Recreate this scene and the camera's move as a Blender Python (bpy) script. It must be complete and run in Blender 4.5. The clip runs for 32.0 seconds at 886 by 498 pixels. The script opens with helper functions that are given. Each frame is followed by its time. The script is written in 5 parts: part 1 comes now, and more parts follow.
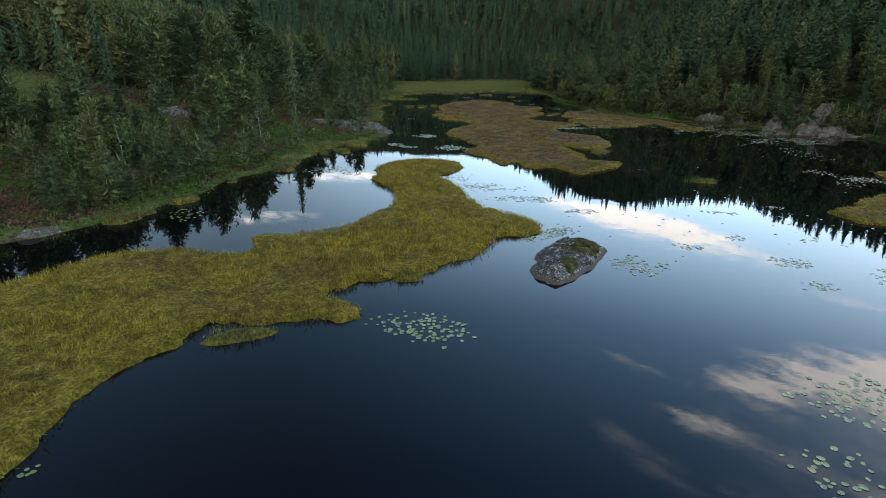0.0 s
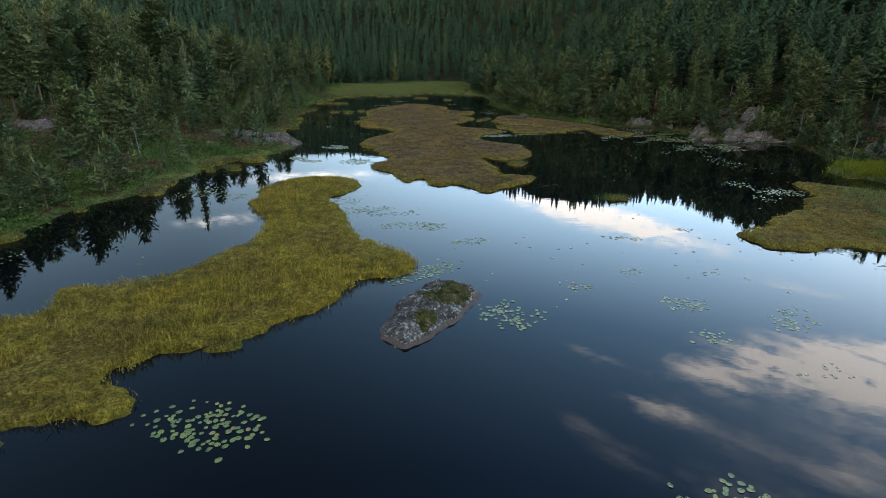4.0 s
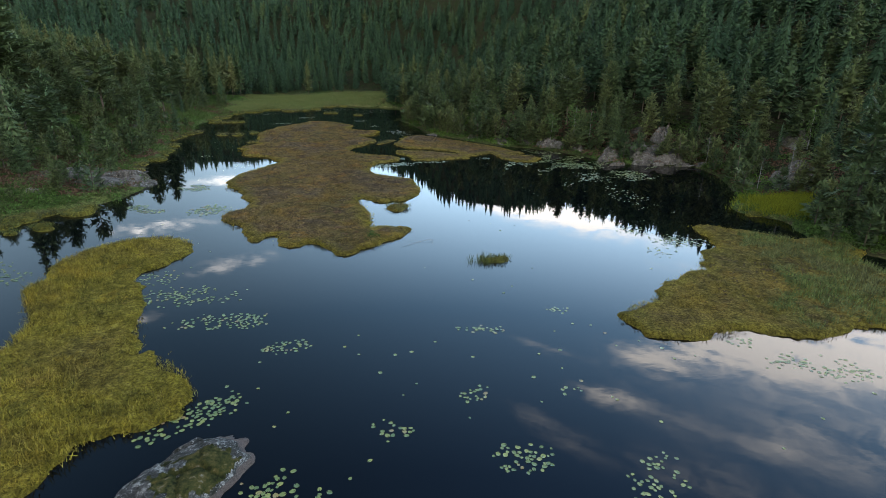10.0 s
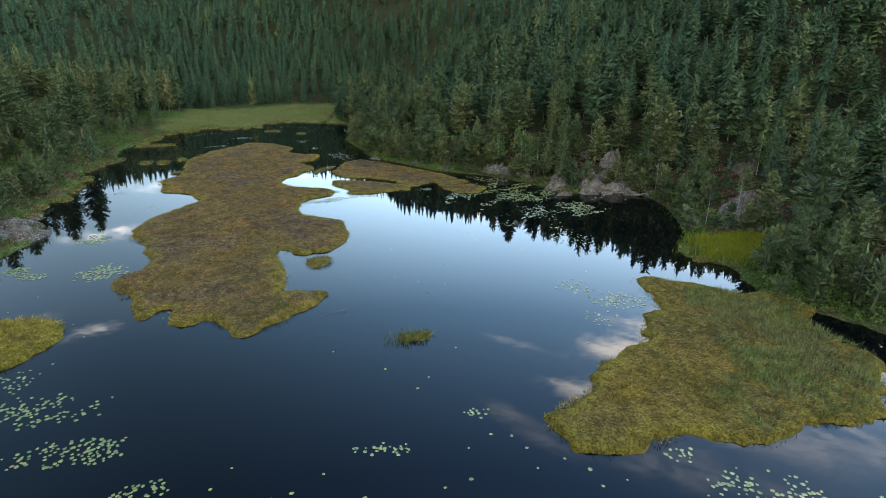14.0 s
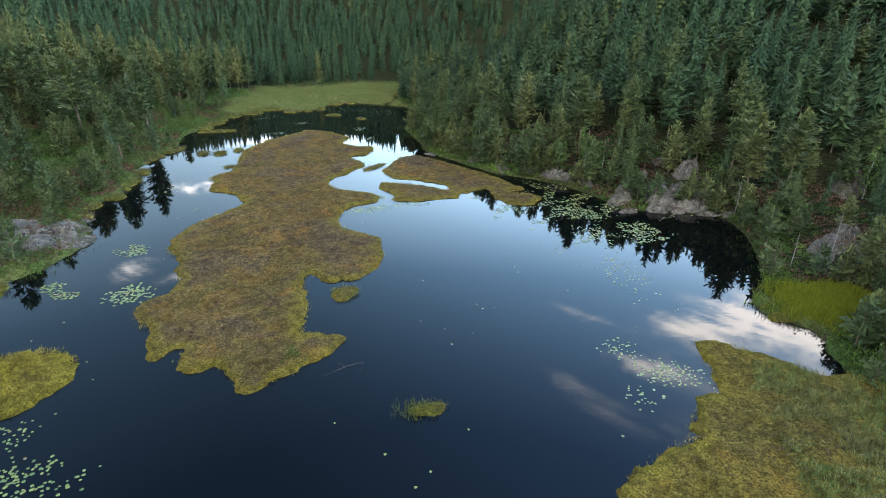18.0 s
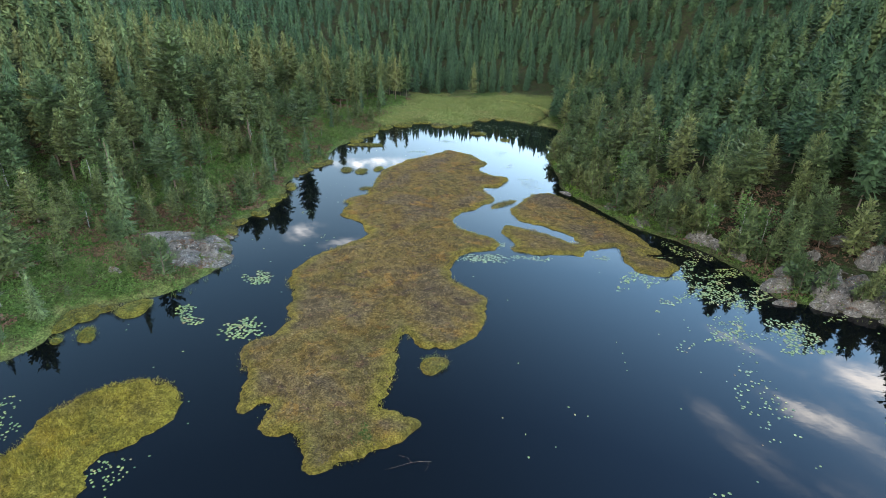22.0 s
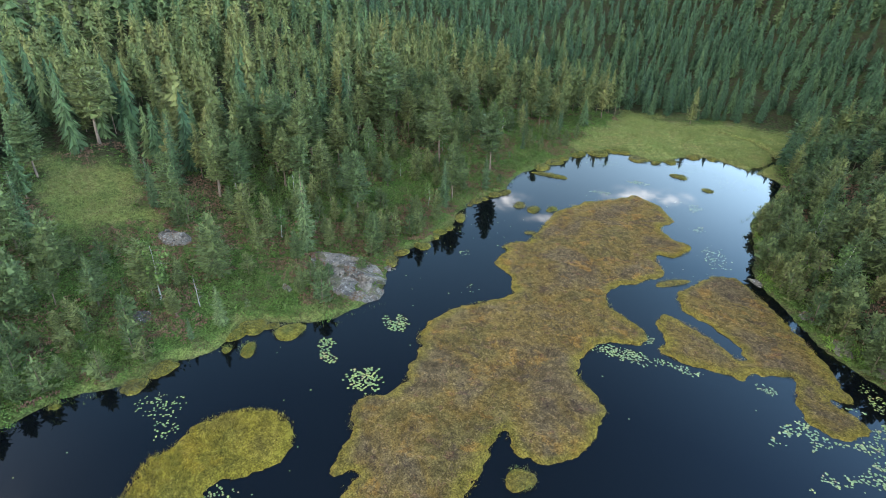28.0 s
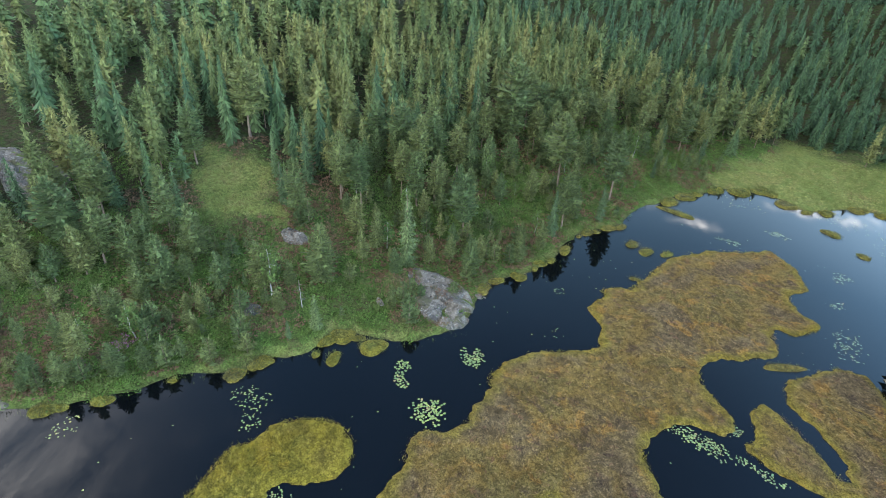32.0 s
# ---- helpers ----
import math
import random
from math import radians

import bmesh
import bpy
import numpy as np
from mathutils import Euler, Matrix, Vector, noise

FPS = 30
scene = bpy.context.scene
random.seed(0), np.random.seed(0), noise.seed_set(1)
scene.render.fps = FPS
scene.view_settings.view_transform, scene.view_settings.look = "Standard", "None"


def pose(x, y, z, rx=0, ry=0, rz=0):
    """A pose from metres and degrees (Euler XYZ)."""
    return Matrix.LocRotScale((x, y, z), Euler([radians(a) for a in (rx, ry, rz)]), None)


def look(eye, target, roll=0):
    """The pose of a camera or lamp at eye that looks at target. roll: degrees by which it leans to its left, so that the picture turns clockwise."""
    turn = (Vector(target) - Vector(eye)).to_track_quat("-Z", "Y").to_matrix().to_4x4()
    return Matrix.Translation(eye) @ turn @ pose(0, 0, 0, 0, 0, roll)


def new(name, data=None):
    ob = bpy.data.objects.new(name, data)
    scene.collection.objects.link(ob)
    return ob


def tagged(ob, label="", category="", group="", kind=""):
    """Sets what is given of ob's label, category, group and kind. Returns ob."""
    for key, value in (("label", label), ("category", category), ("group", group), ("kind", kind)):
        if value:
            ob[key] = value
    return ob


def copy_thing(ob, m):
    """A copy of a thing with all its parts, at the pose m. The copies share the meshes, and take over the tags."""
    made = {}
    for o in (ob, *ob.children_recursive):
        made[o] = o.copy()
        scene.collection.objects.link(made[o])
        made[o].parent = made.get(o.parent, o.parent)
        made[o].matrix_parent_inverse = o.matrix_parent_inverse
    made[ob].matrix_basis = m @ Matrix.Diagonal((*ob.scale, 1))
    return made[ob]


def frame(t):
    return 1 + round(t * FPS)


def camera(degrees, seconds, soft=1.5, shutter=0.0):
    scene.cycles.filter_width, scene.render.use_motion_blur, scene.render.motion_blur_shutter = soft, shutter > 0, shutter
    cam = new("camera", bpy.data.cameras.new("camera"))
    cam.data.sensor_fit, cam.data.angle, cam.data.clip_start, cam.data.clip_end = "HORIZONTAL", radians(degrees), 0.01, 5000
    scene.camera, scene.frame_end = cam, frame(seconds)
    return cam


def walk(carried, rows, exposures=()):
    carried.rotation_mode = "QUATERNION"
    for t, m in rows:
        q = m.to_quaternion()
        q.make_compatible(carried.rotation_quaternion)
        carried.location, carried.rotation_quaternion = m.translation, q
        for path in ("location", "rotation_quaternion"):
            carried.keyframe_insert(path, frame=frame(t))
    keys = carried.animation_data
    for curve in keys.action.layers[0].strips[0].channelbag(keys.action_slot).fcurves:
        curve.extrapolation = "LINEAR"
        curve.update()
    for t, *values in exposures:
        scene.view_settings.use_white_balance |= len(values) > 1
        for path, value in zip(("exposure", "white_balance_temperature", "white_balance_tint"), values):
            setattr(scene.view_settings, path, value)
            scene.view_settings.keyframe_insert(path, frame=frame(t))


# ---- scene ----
cam = camera(78.6, 32.0, soft=0.8)
PATH = [
    (0, (0.095, 0.019, 12.064), (0.087, 1.893, 11.366), 1.1),
    (0.5, (0.852, 0.723, 12.189), (0.862, 2.597, 11.49), 1.1),
    (1, (1.691, 1.422, 12.304), (1.715, 3.296, 11.606), 1.1),
    (1.5, (2.503, 2.124, 12.376), (2.542, 3.998, 11.677), 1.1),
    (2, (3.277, 2.828, 12.468), (3.333, 4.701, 11.769), 1.1),
    (2.5, (4.032, 3.502, 12.549), (4.112, 5.374, 11.85), 1.0),
    (3, (4.751, 4.176, 12.643), (4.855, 6.046, 11.944), 1.1),
    (3.5, (5.563, 4.892, 12.777), (5.681, 6.762, 12.077), 1.1),
    (5.5, (8.694, 7.758, 13.394), (8.871, 9.622, 12.692), 1.1),
    (6, (9.371, 8.541, 13.622), (9.564, 10.404, 12.92), 1.1),
    (6.5, (10.13, 9.191, 13.854), (10.333, 11.053, 13.152), 1.2),
    (7, (10.847, 9.901, 14.068), (11.072, 11.761, 13.367), 1.1),
    (7.5, (11.572, 10.583, 14.339), (11.819, 12.44, 13.637), 1.2),
    (8, (12.261, 11.306, 14.59), (12.524, 13.161, 13.889), 1.1),
    (8.5, (12.906, 12.006, 14.893), (13.179, 13.859, 14.192), 1.1),
    (9, (13.541, 12.694, 15.152), (13.828, 14.546, 14.452), 1.1),
    (9.5, (14.213, 13.5, 15.536), (14.517, 15.348, 14.833), 1.2),
    (10, (14.878, 14.175, 15.863), (15.197, 16.021, 15.162), 1.1),
    (10.5, (15.537, 14.901, 16.24), (15.872, 16.744, 15.537), 1.1),
    (11, (16.156, 15.617, 16.599), (16.507, 17.457, 15.897), 1.1),
    (11.5, (16.778, 16.343, 16.955), (17.143, 18.18, 16.255), 1.0),
    (12, (17.4, 17.057, 17.365), (17.778, 18.892, 16.665), 1.0),
    (12.5, (17.98, 17.754, 17.799), (18.372, 19.586, 17.099), 1.0),
    (13, (18.624, 18.437, 18.261), (19.028, 20.266, 17.56), 0.9),
    (13.5, (19.239, 19.143, 18.765), (19.658, 20.969, 18.063), 0.9),
    (14, (19.83, 19.855, 19.282), (20.263, 21.677, 18.579), 0.9),
    (14.5, (20.393, 20.583, 19.803), (20.834, 22.402, 19.099), 0.9),
    (16.5, (22.574, 23.382, 21.922), (22.93, 25.2, 21.17), 0.7),
    (17, (23.129, 24.151, 22.493), (23.424, 25.972, 21.72), 0.8),
    (17.5, (23.635, 24.93, 23.08), (23.865, 26.75, 22.283), 0.8),
    (18, (24.186, 25.741, 23.627), (24.353, 27.555, 22.802), 0.8),
    (18.5, (24.672, 26.463, 24.336), (24.777, 28.269, 23.483), 0.8),
    (19, (25.051, 27.277, 24.975), (25.088, 29.083, 24.116), 1.0),
    (19.5, (25.496, 28.002, 25.718), (25.466, 29.807, 24.858), 1.1),
    (20, (25.931, 28.711, 26.385), (25.831, 30.514, 25.525), 1.1),
    (20.5, (26.381, 29.458, 27.105), (26.211, 31.255, 26.244), 1.2),
    (21, (26.726, 30.181, 27.792), (26.494, 31.972, 26.932), 1.3),
    (21.5, (27.083, 30.853, 28.52), (26.788, 32.634, 27.659), 1.3),
    (22, (27.481, 31.54, 29.286), (27.121, 33.308, 28.424), 1.4),
    (22.5, (27.9, 32.201, 30.017), (27.476, 33.956, 29.156), 1.3),
    (23, (28.257, 32.847, 30.826), (27.771, 34.585, 29.965), 1.3),
    (23.5, (28.55, 33.462, 31.531), (28.003, 35.184, 30.672), 1.4),
    (24, (28.92, 34.15, 32.288), (28.311, 35.851, 31.429), 1.4),
    (24.5, (29.29, 34.789, 33.036), (28.623, 36.467, 32.177), 1.4),
    (25, (29.524, 35.398, 33.852), (28.804, 37.051, 32.986), 1.5),
    (25.5, (29.766, 36.065, 34.661), (28.993, 37.689, 33.785), 1.6),
    (27.5, (30.71, 38.526, 38.034), (29.751, 40.008, 37.094), 2.1),
    (28, (31.006, 39.127, 38.893), (30.007, 40.569, 37.932), 2.1),
    (28.5, (31.243, 39.765, 39.684), (30.203, 41.16, 38.698), 2.2),
    (29, (31.473, 40.431, 40.462), (30.395, 41.775, 39.446), 2.4),
    (29.5, (31.596, 41.098, 41.347), (30.484, 42.396, 40.308), 2.5),
    (30, (31.786, 41.745, 42.21), (30.633, 43.004, 41.169), 2.5),
    (30.5, (31.947, 42.365, 43.025), (30.753, 43.582, 41.98), 2.6),
    (31, (32.154, 43.031, 43.82), (30.919, 44.203, 42.77), 2.8),
    (31.5, (32.356, 43.658, 44.66), (31.083, 44.785, 43.607), 2.8),
    (32, (32.432, 44.199, 45.628), (31.117, 45.287, 44.584), 2.9),
]
walk(cam, [(t, look(eye, target, roll)) for t, eye, target, roll in PATH],
     [(0.0, 1.85), (6.0, 1.85), (13.0, 2.45), (19.0, 3.0), (25.0, 3.3), (32.0, 3.4)])

# ---- world and light ----
SUN_AZIMUTH, SUN_HEIGHT = 62.0, 3.0
CLOUDS = [  # middle of the cloud on the sky plane, length, width, turn in degrees, weight
    (1.20, 3.26, 0.62, 0.22, -54, 1.9), (1.66, 1.42, 0.50, 0.20, -14, 1.8), (0.74, 1.30, 0.10, 0.05, -30, 0.66),
    (0.66, 1.57, 0.18, 0.06, -50, 0.26), (0.50, 1.20, 0.22, 0.06, -60, 0.18), (0.76, 0.96, 0.20, 0.05, -40, 0.16),
    (-1.10, 3.18, 0.30, 0.14, 20, 0.60), (-1.06, 2.08, 0.12, 0.09, 60, 0.55), (-0.84, 2.00, 0.14, 0.07, 20, 0.34),
    (-0.60, 2.55, 0.26, 0.12, 30, 0.48), (-0.70, 4.35, 0.70, 0.22, 10, 0.60), (1.00, 1.47, 0.12, 0.10, 0, 0.55),
    (1.45, 0.96, 0.45, 0.16, -12, 0.42), (0.98, 0.86, 0.30, 0.06, -32, 0.16), (0.86, 1.20, 0.16, 0.06, -45, 0.14),
    (1.75, 2.15, 0.40, 0.10, -30, 0.30),
]


def make_world():
    world = bpy.data.worlds.new("evening_sky")
    world.use_nodes = True
    scene.world = world
    nt = world.node_tree
    nt.nodes.clear()
    N = lambda kind: nt.nodes.new(kind)
    out, mix = N("ShaderNodeOutputWorld"), N("ShaderNodeMixShader")
    clear, cloud = N("ShaderNodeBackground"), N("ShaderNodeBackground")
    sky = N("ShaderNodeTexSky")
    sky.sky_type = "NISHITA"
    sky.sun_disc = False
    sky.sun_elevation, sky.sun_rotation = radians(SUN_HEIGHT), radians(SUN_AZIMUTH)
    sky.air_density, sky.dust_density, sky.ozone_density = 1.0, 2.0, 2.0
    cloud.inputs[0].default_value = (1.0, 0.95, 0.91, 1)
    cloud.inputs[1].default_value = CLOUD

    def maths(op, a, b=None, c=None, clamp=False):
        n = N("ShaderNodeMath")
        n.operation, n.use_clamp = op, clamp
        for i, v in enumerate((a, b, c)):
            if v is None:
                continue
            if isinstance(v, (int, float)):
                n.inputs[i].default_value = v
            else:
                nt.links.new(v, n.inputs[i])
        return n.outputs[0]

    tc, sep = N("ShaderNodeTexCoord"), N("ShaderNodeSeparateXYZ")
    nt.links.new(tc.outputs["Generated"], sep.inputs[0])
    up = maths("MAXIMUM", sep.outputs[2], 0.03)
    u, v = maths("DIVIDE", sep.outputs[0], up), maths("DIVIDE", sep.outputs[1], up)
    com = N("ShaderNodeCombineXYZ")
    nt.links.new(u, com.inputs[0])
    nt.links.new(v, com.inputs[1])

    drawn = N("ShaderNodeCombineXYZ")  # the same plane drawn out along the wind
    wc, ws = math.cos(radians(-42)), math.sin(radians(-42))
    nt.links.new(maths("MULTIPLY", maths("ADD", maths("MULTIPLY", u, wc), maths("MULTIPLY", v, ws)), 0.3), drawn.inputs[0])
    nt.links.new(maths("MULTIPLY", maths("SUBTRACT", maths("MULTIPLY", v, wc), maths("MULTIPLY", u, ws)), 1.5), drawn.inputs[1])

    def fbm(scale, detail, distort, plane=com):
        n = N("ShaderNodeTexNoise")
        nt.links.new(plane.outputs[0], n.inputs["Vector"])
        n.inputs["Scale"].default_value, n.inputs["Detail"].default_value = scale, detail
        n.inputs["Roughness"].default_value, n.inputs["Distortion"].default_value = 0.62, distort
        return n.outputs[0]

    puff, veil = maths("ADD", maths("MULTIPLY", fbm(6.5, 10, 0.6), 0.55), maths("MULTIPLY", fbm(7.0, 10, 1.0, drawn), 0.45)), fbm(0.9, 6, 0.3)
    total = maths("MULTIPLY", maths("SUBTRACT", veil, 0.60, clamp=True), 0.6)
    for cx, cy, length, width, turn, weight in CLOUDS:
        ca, sa = math.cos(radians(turn)), math.sin(radians(turn))
        du, dv = maths("SUBTRACT", u, cx), maths("SUBTRACT", v, cy)
        p = maths("MULTIPLY", maths("ADD", maths("MULTIPLY", du, ca), maths("MULTIPLY", dv, sa)), 1 / length)
        q = maths("MULTIPLY", maths("SUBTRACT", maths("MULTIPLY", dv, ca), maths("MULTIPLY", du, sa)), 1 / width)
        r2 = maths("ADD", maths("MULTIPLY", p, p), maths("MULTIPLY", q, q))
        total = maths("ADD", total, maths("MULTIPLY", maths("POWER", 2.718, maths("MULTIPLY", r2, -1.0)), weight))
    bank = N("ShaderNodeMapRange")  # broken thin cloud added in the unseen southern sky, to light the land
    bank.interpolation_type = "SMOOTHSTEP"
    nt.links.new(maths("ADD", maths("MULTIPLY", sep.outputs[0], 0.06), maths("MULTIPLY", sep.outputs[1], 1.0)), bank.inputs[0])
    bank.inputs[1].default_value, bank.inputs[2].default_value = 0.05, -0.5
    bank.inputs[3].default_value, bank.inputs[4].default_value = 0.0, 0.46
    total = maths("ADD", total, bank.outputs[0])
    ragged = maths("MULTIPLY", total, maths("MULTIPLY_ADD", puff, 6.4, -2.35, clamp=False))
    for cx, cy, length, width, weight in ((-1.25, -0.05, 0.80, 0.55, 0.23), (1.10, 1.12, 0.58, 0.40, 0.19)):  # smooth thin veils
        p, q = maths("MULTIPLY", maths("SUBTRACT", u, cx), 1 / length), maths("MULTIPLY", maths("SUBTRACT", v, cy), 1 / width)
        r2 = maths("ADD", maths("MULTIPLY", p, p), maths("MULTIPLY", q, q))
        ragged = maths("ADD", ragged, maths("MULTIPLY", maths("POWER", 2.718, maths("MULTIPLY", r2, -1.0)), weight))
    soft = N("ShaderNodeMapRange")
    soft.interpolation_type = "SMOOTHSTEP"
    nt.links.new(ragged, soft.inputs[0])
    soft.inputs[1].default_value, soft.inputs[2].default_value = 0.12, 1.0
    haze = N("ShaderNodeValToRGB")  # pale at the horizon, deep blue overhead
    stops = haze.color_ramp.elements
    stops.new(0.22), stops.new(0.45), stops.new(0.68)
    for k, (pos, col) in zip(stops, ((0.0, (0.72, 0.90, 1.06)), (0.22, (0.46, 0.67, 0.87)), (0.45, (0.118, 0.232, 0.375)), (0.68, (0.033, 0.079, 0.168)), (1.0, (0.019, 0.048, 0.106)))):
        k.position, k.color = pos, (*col, 1)
    nt.links.new(maths("ABSOLUTE", sep.outputs[2]), haze.inputs[0])
    both = N("ShaderNodeMix")
    both.data_type, both.blend_type, both.clamp_factor = "RGBA", "ADD", False
    both.inputs[0].default_value = HAZE / SKY
    nt.links.new(sky.outputs[0], both.inputs[6])
    glow = N("ShaderNodeMapRange")  # brighter towards the low sun
    glow.interpolation_type = "SMOOTHSTEP"
    nt.links.new(maths("ADD", maths("MULTIPLY", sep.outputs[0], math.sin(radians(SUN_AZIMUTH))), maths("MULTIPLY", sep.outputs[1], math.cos(radians(SUN_AZIMUTH)))), glow.inputs[0])
    glow.inputs[1].default_value, glow.inputs[2].default_value = 0.05, 0.85
    glow.inputs[3].default_value, glow.inputs[4].default_value = 0.56, 2.7
    lit = N("ShaderNodeVectorMath")
    lit.operation = "SCALE"
    nt.links.new(haze.outputs[0], lit.inputs[0])
    nt.links.new(glow.outputs[0], lit.inputs["Scale"])
    nt.links.new(lit.outputs[0], both.inputs[7])
    nt.links.new(both.outputs[2], clear.inputs[0])
    clear.inputs[1].default_value = SKY
    nt.links.new(soft.outputs[0], mix.inputs[0])
    nt.links.new(clear.outputs[0], mix.inputs[1])
    nt.links.new(cloud.outputs[0], mix.inputs[2])
    nt.links.new(mix.outputs[0], out.inputs[0])


SKY, CLOUD, HAZE = 0.06, 1.45, 0.62
make_world()
sun = new("sun", bpy.data.lights.new("sun", "SUN"))
sun.data.energy, sun.data.angle, sun.data.color = 1.0, radians(1.0), (1.0, 0.86, 0.70)
az, el = radians(SUN_AZIMUTH), radians(SUN_HEIGHT)
sun.matrix_world = look((0, 0, 200), (-math.sin(az) * math.cos(el), -math.cos(az) * math.cos(el), 200 - math.sin(el)))

# ---- materials ----


class Mat:
    """A small builder of node materials."""

    def __init__(self, name, rough=0.8, spec=0.3):
        self.m = bpy.data.materials.new(name)
        self.m.use_nodes = True
        self.nt = self.m.node_tree
        self.b = self.nt.nodes["Principled BSDF"]
        self.b.inputs["Roughness"].default_value = rough
        self.b.inputs["Specular IOR Level"].default_value = spec
        self.coord = self.node("ShaderNodeTexCoord").outputs["Object"]
        self.place = self.node("ShaderNodeNewGeometry").outputs["Position"]

    def node(self, kind):
        return self.nt.nodes.new(kind)

    def link(self, a, b):
        self.nt.links.new(a, b)

    def noise(self, scale, detail=4, rough=0.6, world=True, stretch=None, distort=0.0):
        n = self.node("ShaderNodeTexNoise")
        src = self.place if world else self.coord
        if stretch:
            mp = self.node("ShaderNodeMapping")
            mp.inputs["Scale"].default_value = stretch
            self.link(src, mp.inputs[0])
            src = mp.outputs[0]
        self.link(src, n.inputs["Vector"])
        n.inputs["Scale"].default_value, n.inputs["Detail"].default_value = scale, detail
        n.inputs["Roughness"].default_value, n.inputs["Distortion"].default_value = rough, distort
        return n.outputs[0]

    def ramp(self, fac, stops):
        r = self.node("ShaderNodeValToRGB")
        e = r.color_ramp.elements
        while len(e) < len(stops):
            e.new(0.5)
        for k, (pos, col) in zip(e, stops):
            k.position, k.color = pos, (*col, 1)
        self.link(fac, r.inputs[0])
        return r.outputs[0]

    def step(self, fac, lo, hi):
        n = self.node("ShaderNodeMapRange")
        n.interpolation_type = "SMOOTHSTEP"
        self.link(fac, n.inputs[0])
        n.inputs[1].default_value, n.inputs[2].default_value = lo, hi
        return n.outputs[0]

    def maths(self, op, a, b):
        n = self.node("ShaderNodeMath")
        n.operation = op
        for i, v in enumerate((a, b)):
            if isinstance(v, (int, float)):
                n.inputs[i].default_value = v
            else:
                self.link(v, n.inputs[i])
        return n.outputs[0]

    def mix(self, fac, a, b, mode="MIX"):
        n = self.node("ShaderNodeMix")
        n.data_type, n.blend_type = "RGBA", mode
        for sock, v in ((n.inputs[0], fac), (n.inputs[6], a), (n.inputs[7], b)):
            if isinstance(v, tuple):
                sock.default_value = (*v, 1)
            elif isinstance(v, (int, float)):
                sock.default_value = v
            else:
                self.link(v, sock)
        return n.outputs[2]

    def attr(self, name):
        n = self.node("ShaderNodeAttribute")
        n.attribute_name = name
        return n.outputs["Fac"]

    def island(self):
        return self.node("ShaderNodeNewGeometry").outputs["Random Per Island"]

    def object_random(self):
        return self.node("ShaderNodeObjectInfo").outputs["Random"]

    def vary(self, col, fac, amount):
        """Brightness of col varied by fac, by plus or minus amount."""
        n = self.node("ShaderNodeMapRange")
        self.link(fac, n.inputs[0])
        n.inputs[3].default_value, n.inputs[4].default_value = 1 - amount, 1 + amount
        com = self.node("ShaderNodeCombineColor")
        for i in range(3):
            self.link(n.outputs[0], com.inputs[i])
        return self.mix(1.0, col, com.outputs[0], "MULTIPLY")

    def done(self, col, bump=None, strength=0.4, distance=0.1, translucent=0.0):
        self.link(col, self.b.inputs["Base Color"])
        if bump is not None:
            n = self.node("ShaderNodeBump")
            n.inputs["Strength"].default_value, n.inputs["Distance"].default_value = strength, distance
            self.link(bump, n.inputs["Height"])
            self.link(n.outputs[0], self.b.inputs["Normal"])
        if translucent:
            t, mx = self.node("ShaderNodeBsdfTranslucent"), self.node("ShaderNodeMixShader")
            self.link(col, t.inputs[0])
            mx.inputs[0].default_value = translucent
            self.link(self.b.outputs[0], mx.inputs[1])
            self.link(t.outputs[0], mx.inputs[2])
            self.link(mx.outputs[0], self.nt.nodes["Material Output"].inputs[0])
        return self.m


def bog_colours(m, base):
    """Patches of sedge, moss and bare peat, over several metres, with fine grain. base: tint of the sedge."""
    big = m.noise(0.11, 4, 0.6, distort=0.6)
    mid = m.noise(0.25, 6, 0.68, distort=0.3)
    col = m.ramp(big, [(0.40, base[0]), (0.47, base[1]), (0.53, base[2]), (0.59, base[3])])
    col = m.mix(m.maths("MULTIPLY", m.step(mid, 0.55, 0.63), 0.85), col, base[4])
    col = m.mix(m.maths("MULTIPLY", m.step(m.noise(0.33, 7, 0.72, distort=0.3), 0.54, 0.64), 0.65), col, base[5])
    col = m.mix(m.maths("MULTIPLY", m.step(m.noise(0.8, 6, 0.7, distort=0.2), 0.57, 0.64), 0.6), col, base[6])
    col = m.mix(m.maths("MULTIPLY", m.step(m.noise(3.2, 3, 0.6), 0.57, 0.66), 0.5), col, base[7])
    return col, mid


def water_material():
    m = Mat("lake_water", 0.0, 0.5)
    m.b.inputs["IOR"].default_value = 1.33
    rip = m.maths("ADD", m.noise(0.9, 3, 0.5, stretch=(1, 1.6, 1)), m.maths("MULTIPLY", m.noise(0.12, 2, 0.5), 1.5))
    col = m.ramp(m.noise(0.05, 3), [(0.3, (0.0012, 0.0016, 0.0022)), (0.7, (0.0018, 0.0024, 0.0032))])
    calm = m.node("ShaderNodeMapRange")
    m.link(m.noise(0.035, 3, 0.5, stretch=(1, 2.2, 1)), calm.inputs[0])
    calm.inputs[3].default_value, calm.inputs[4].default_value = 0.0, 0.02
    m.link(calm.outputs[0], m.b.inputs["Roughness"])
    return m.done(col, rip, 0.05, 0.03)


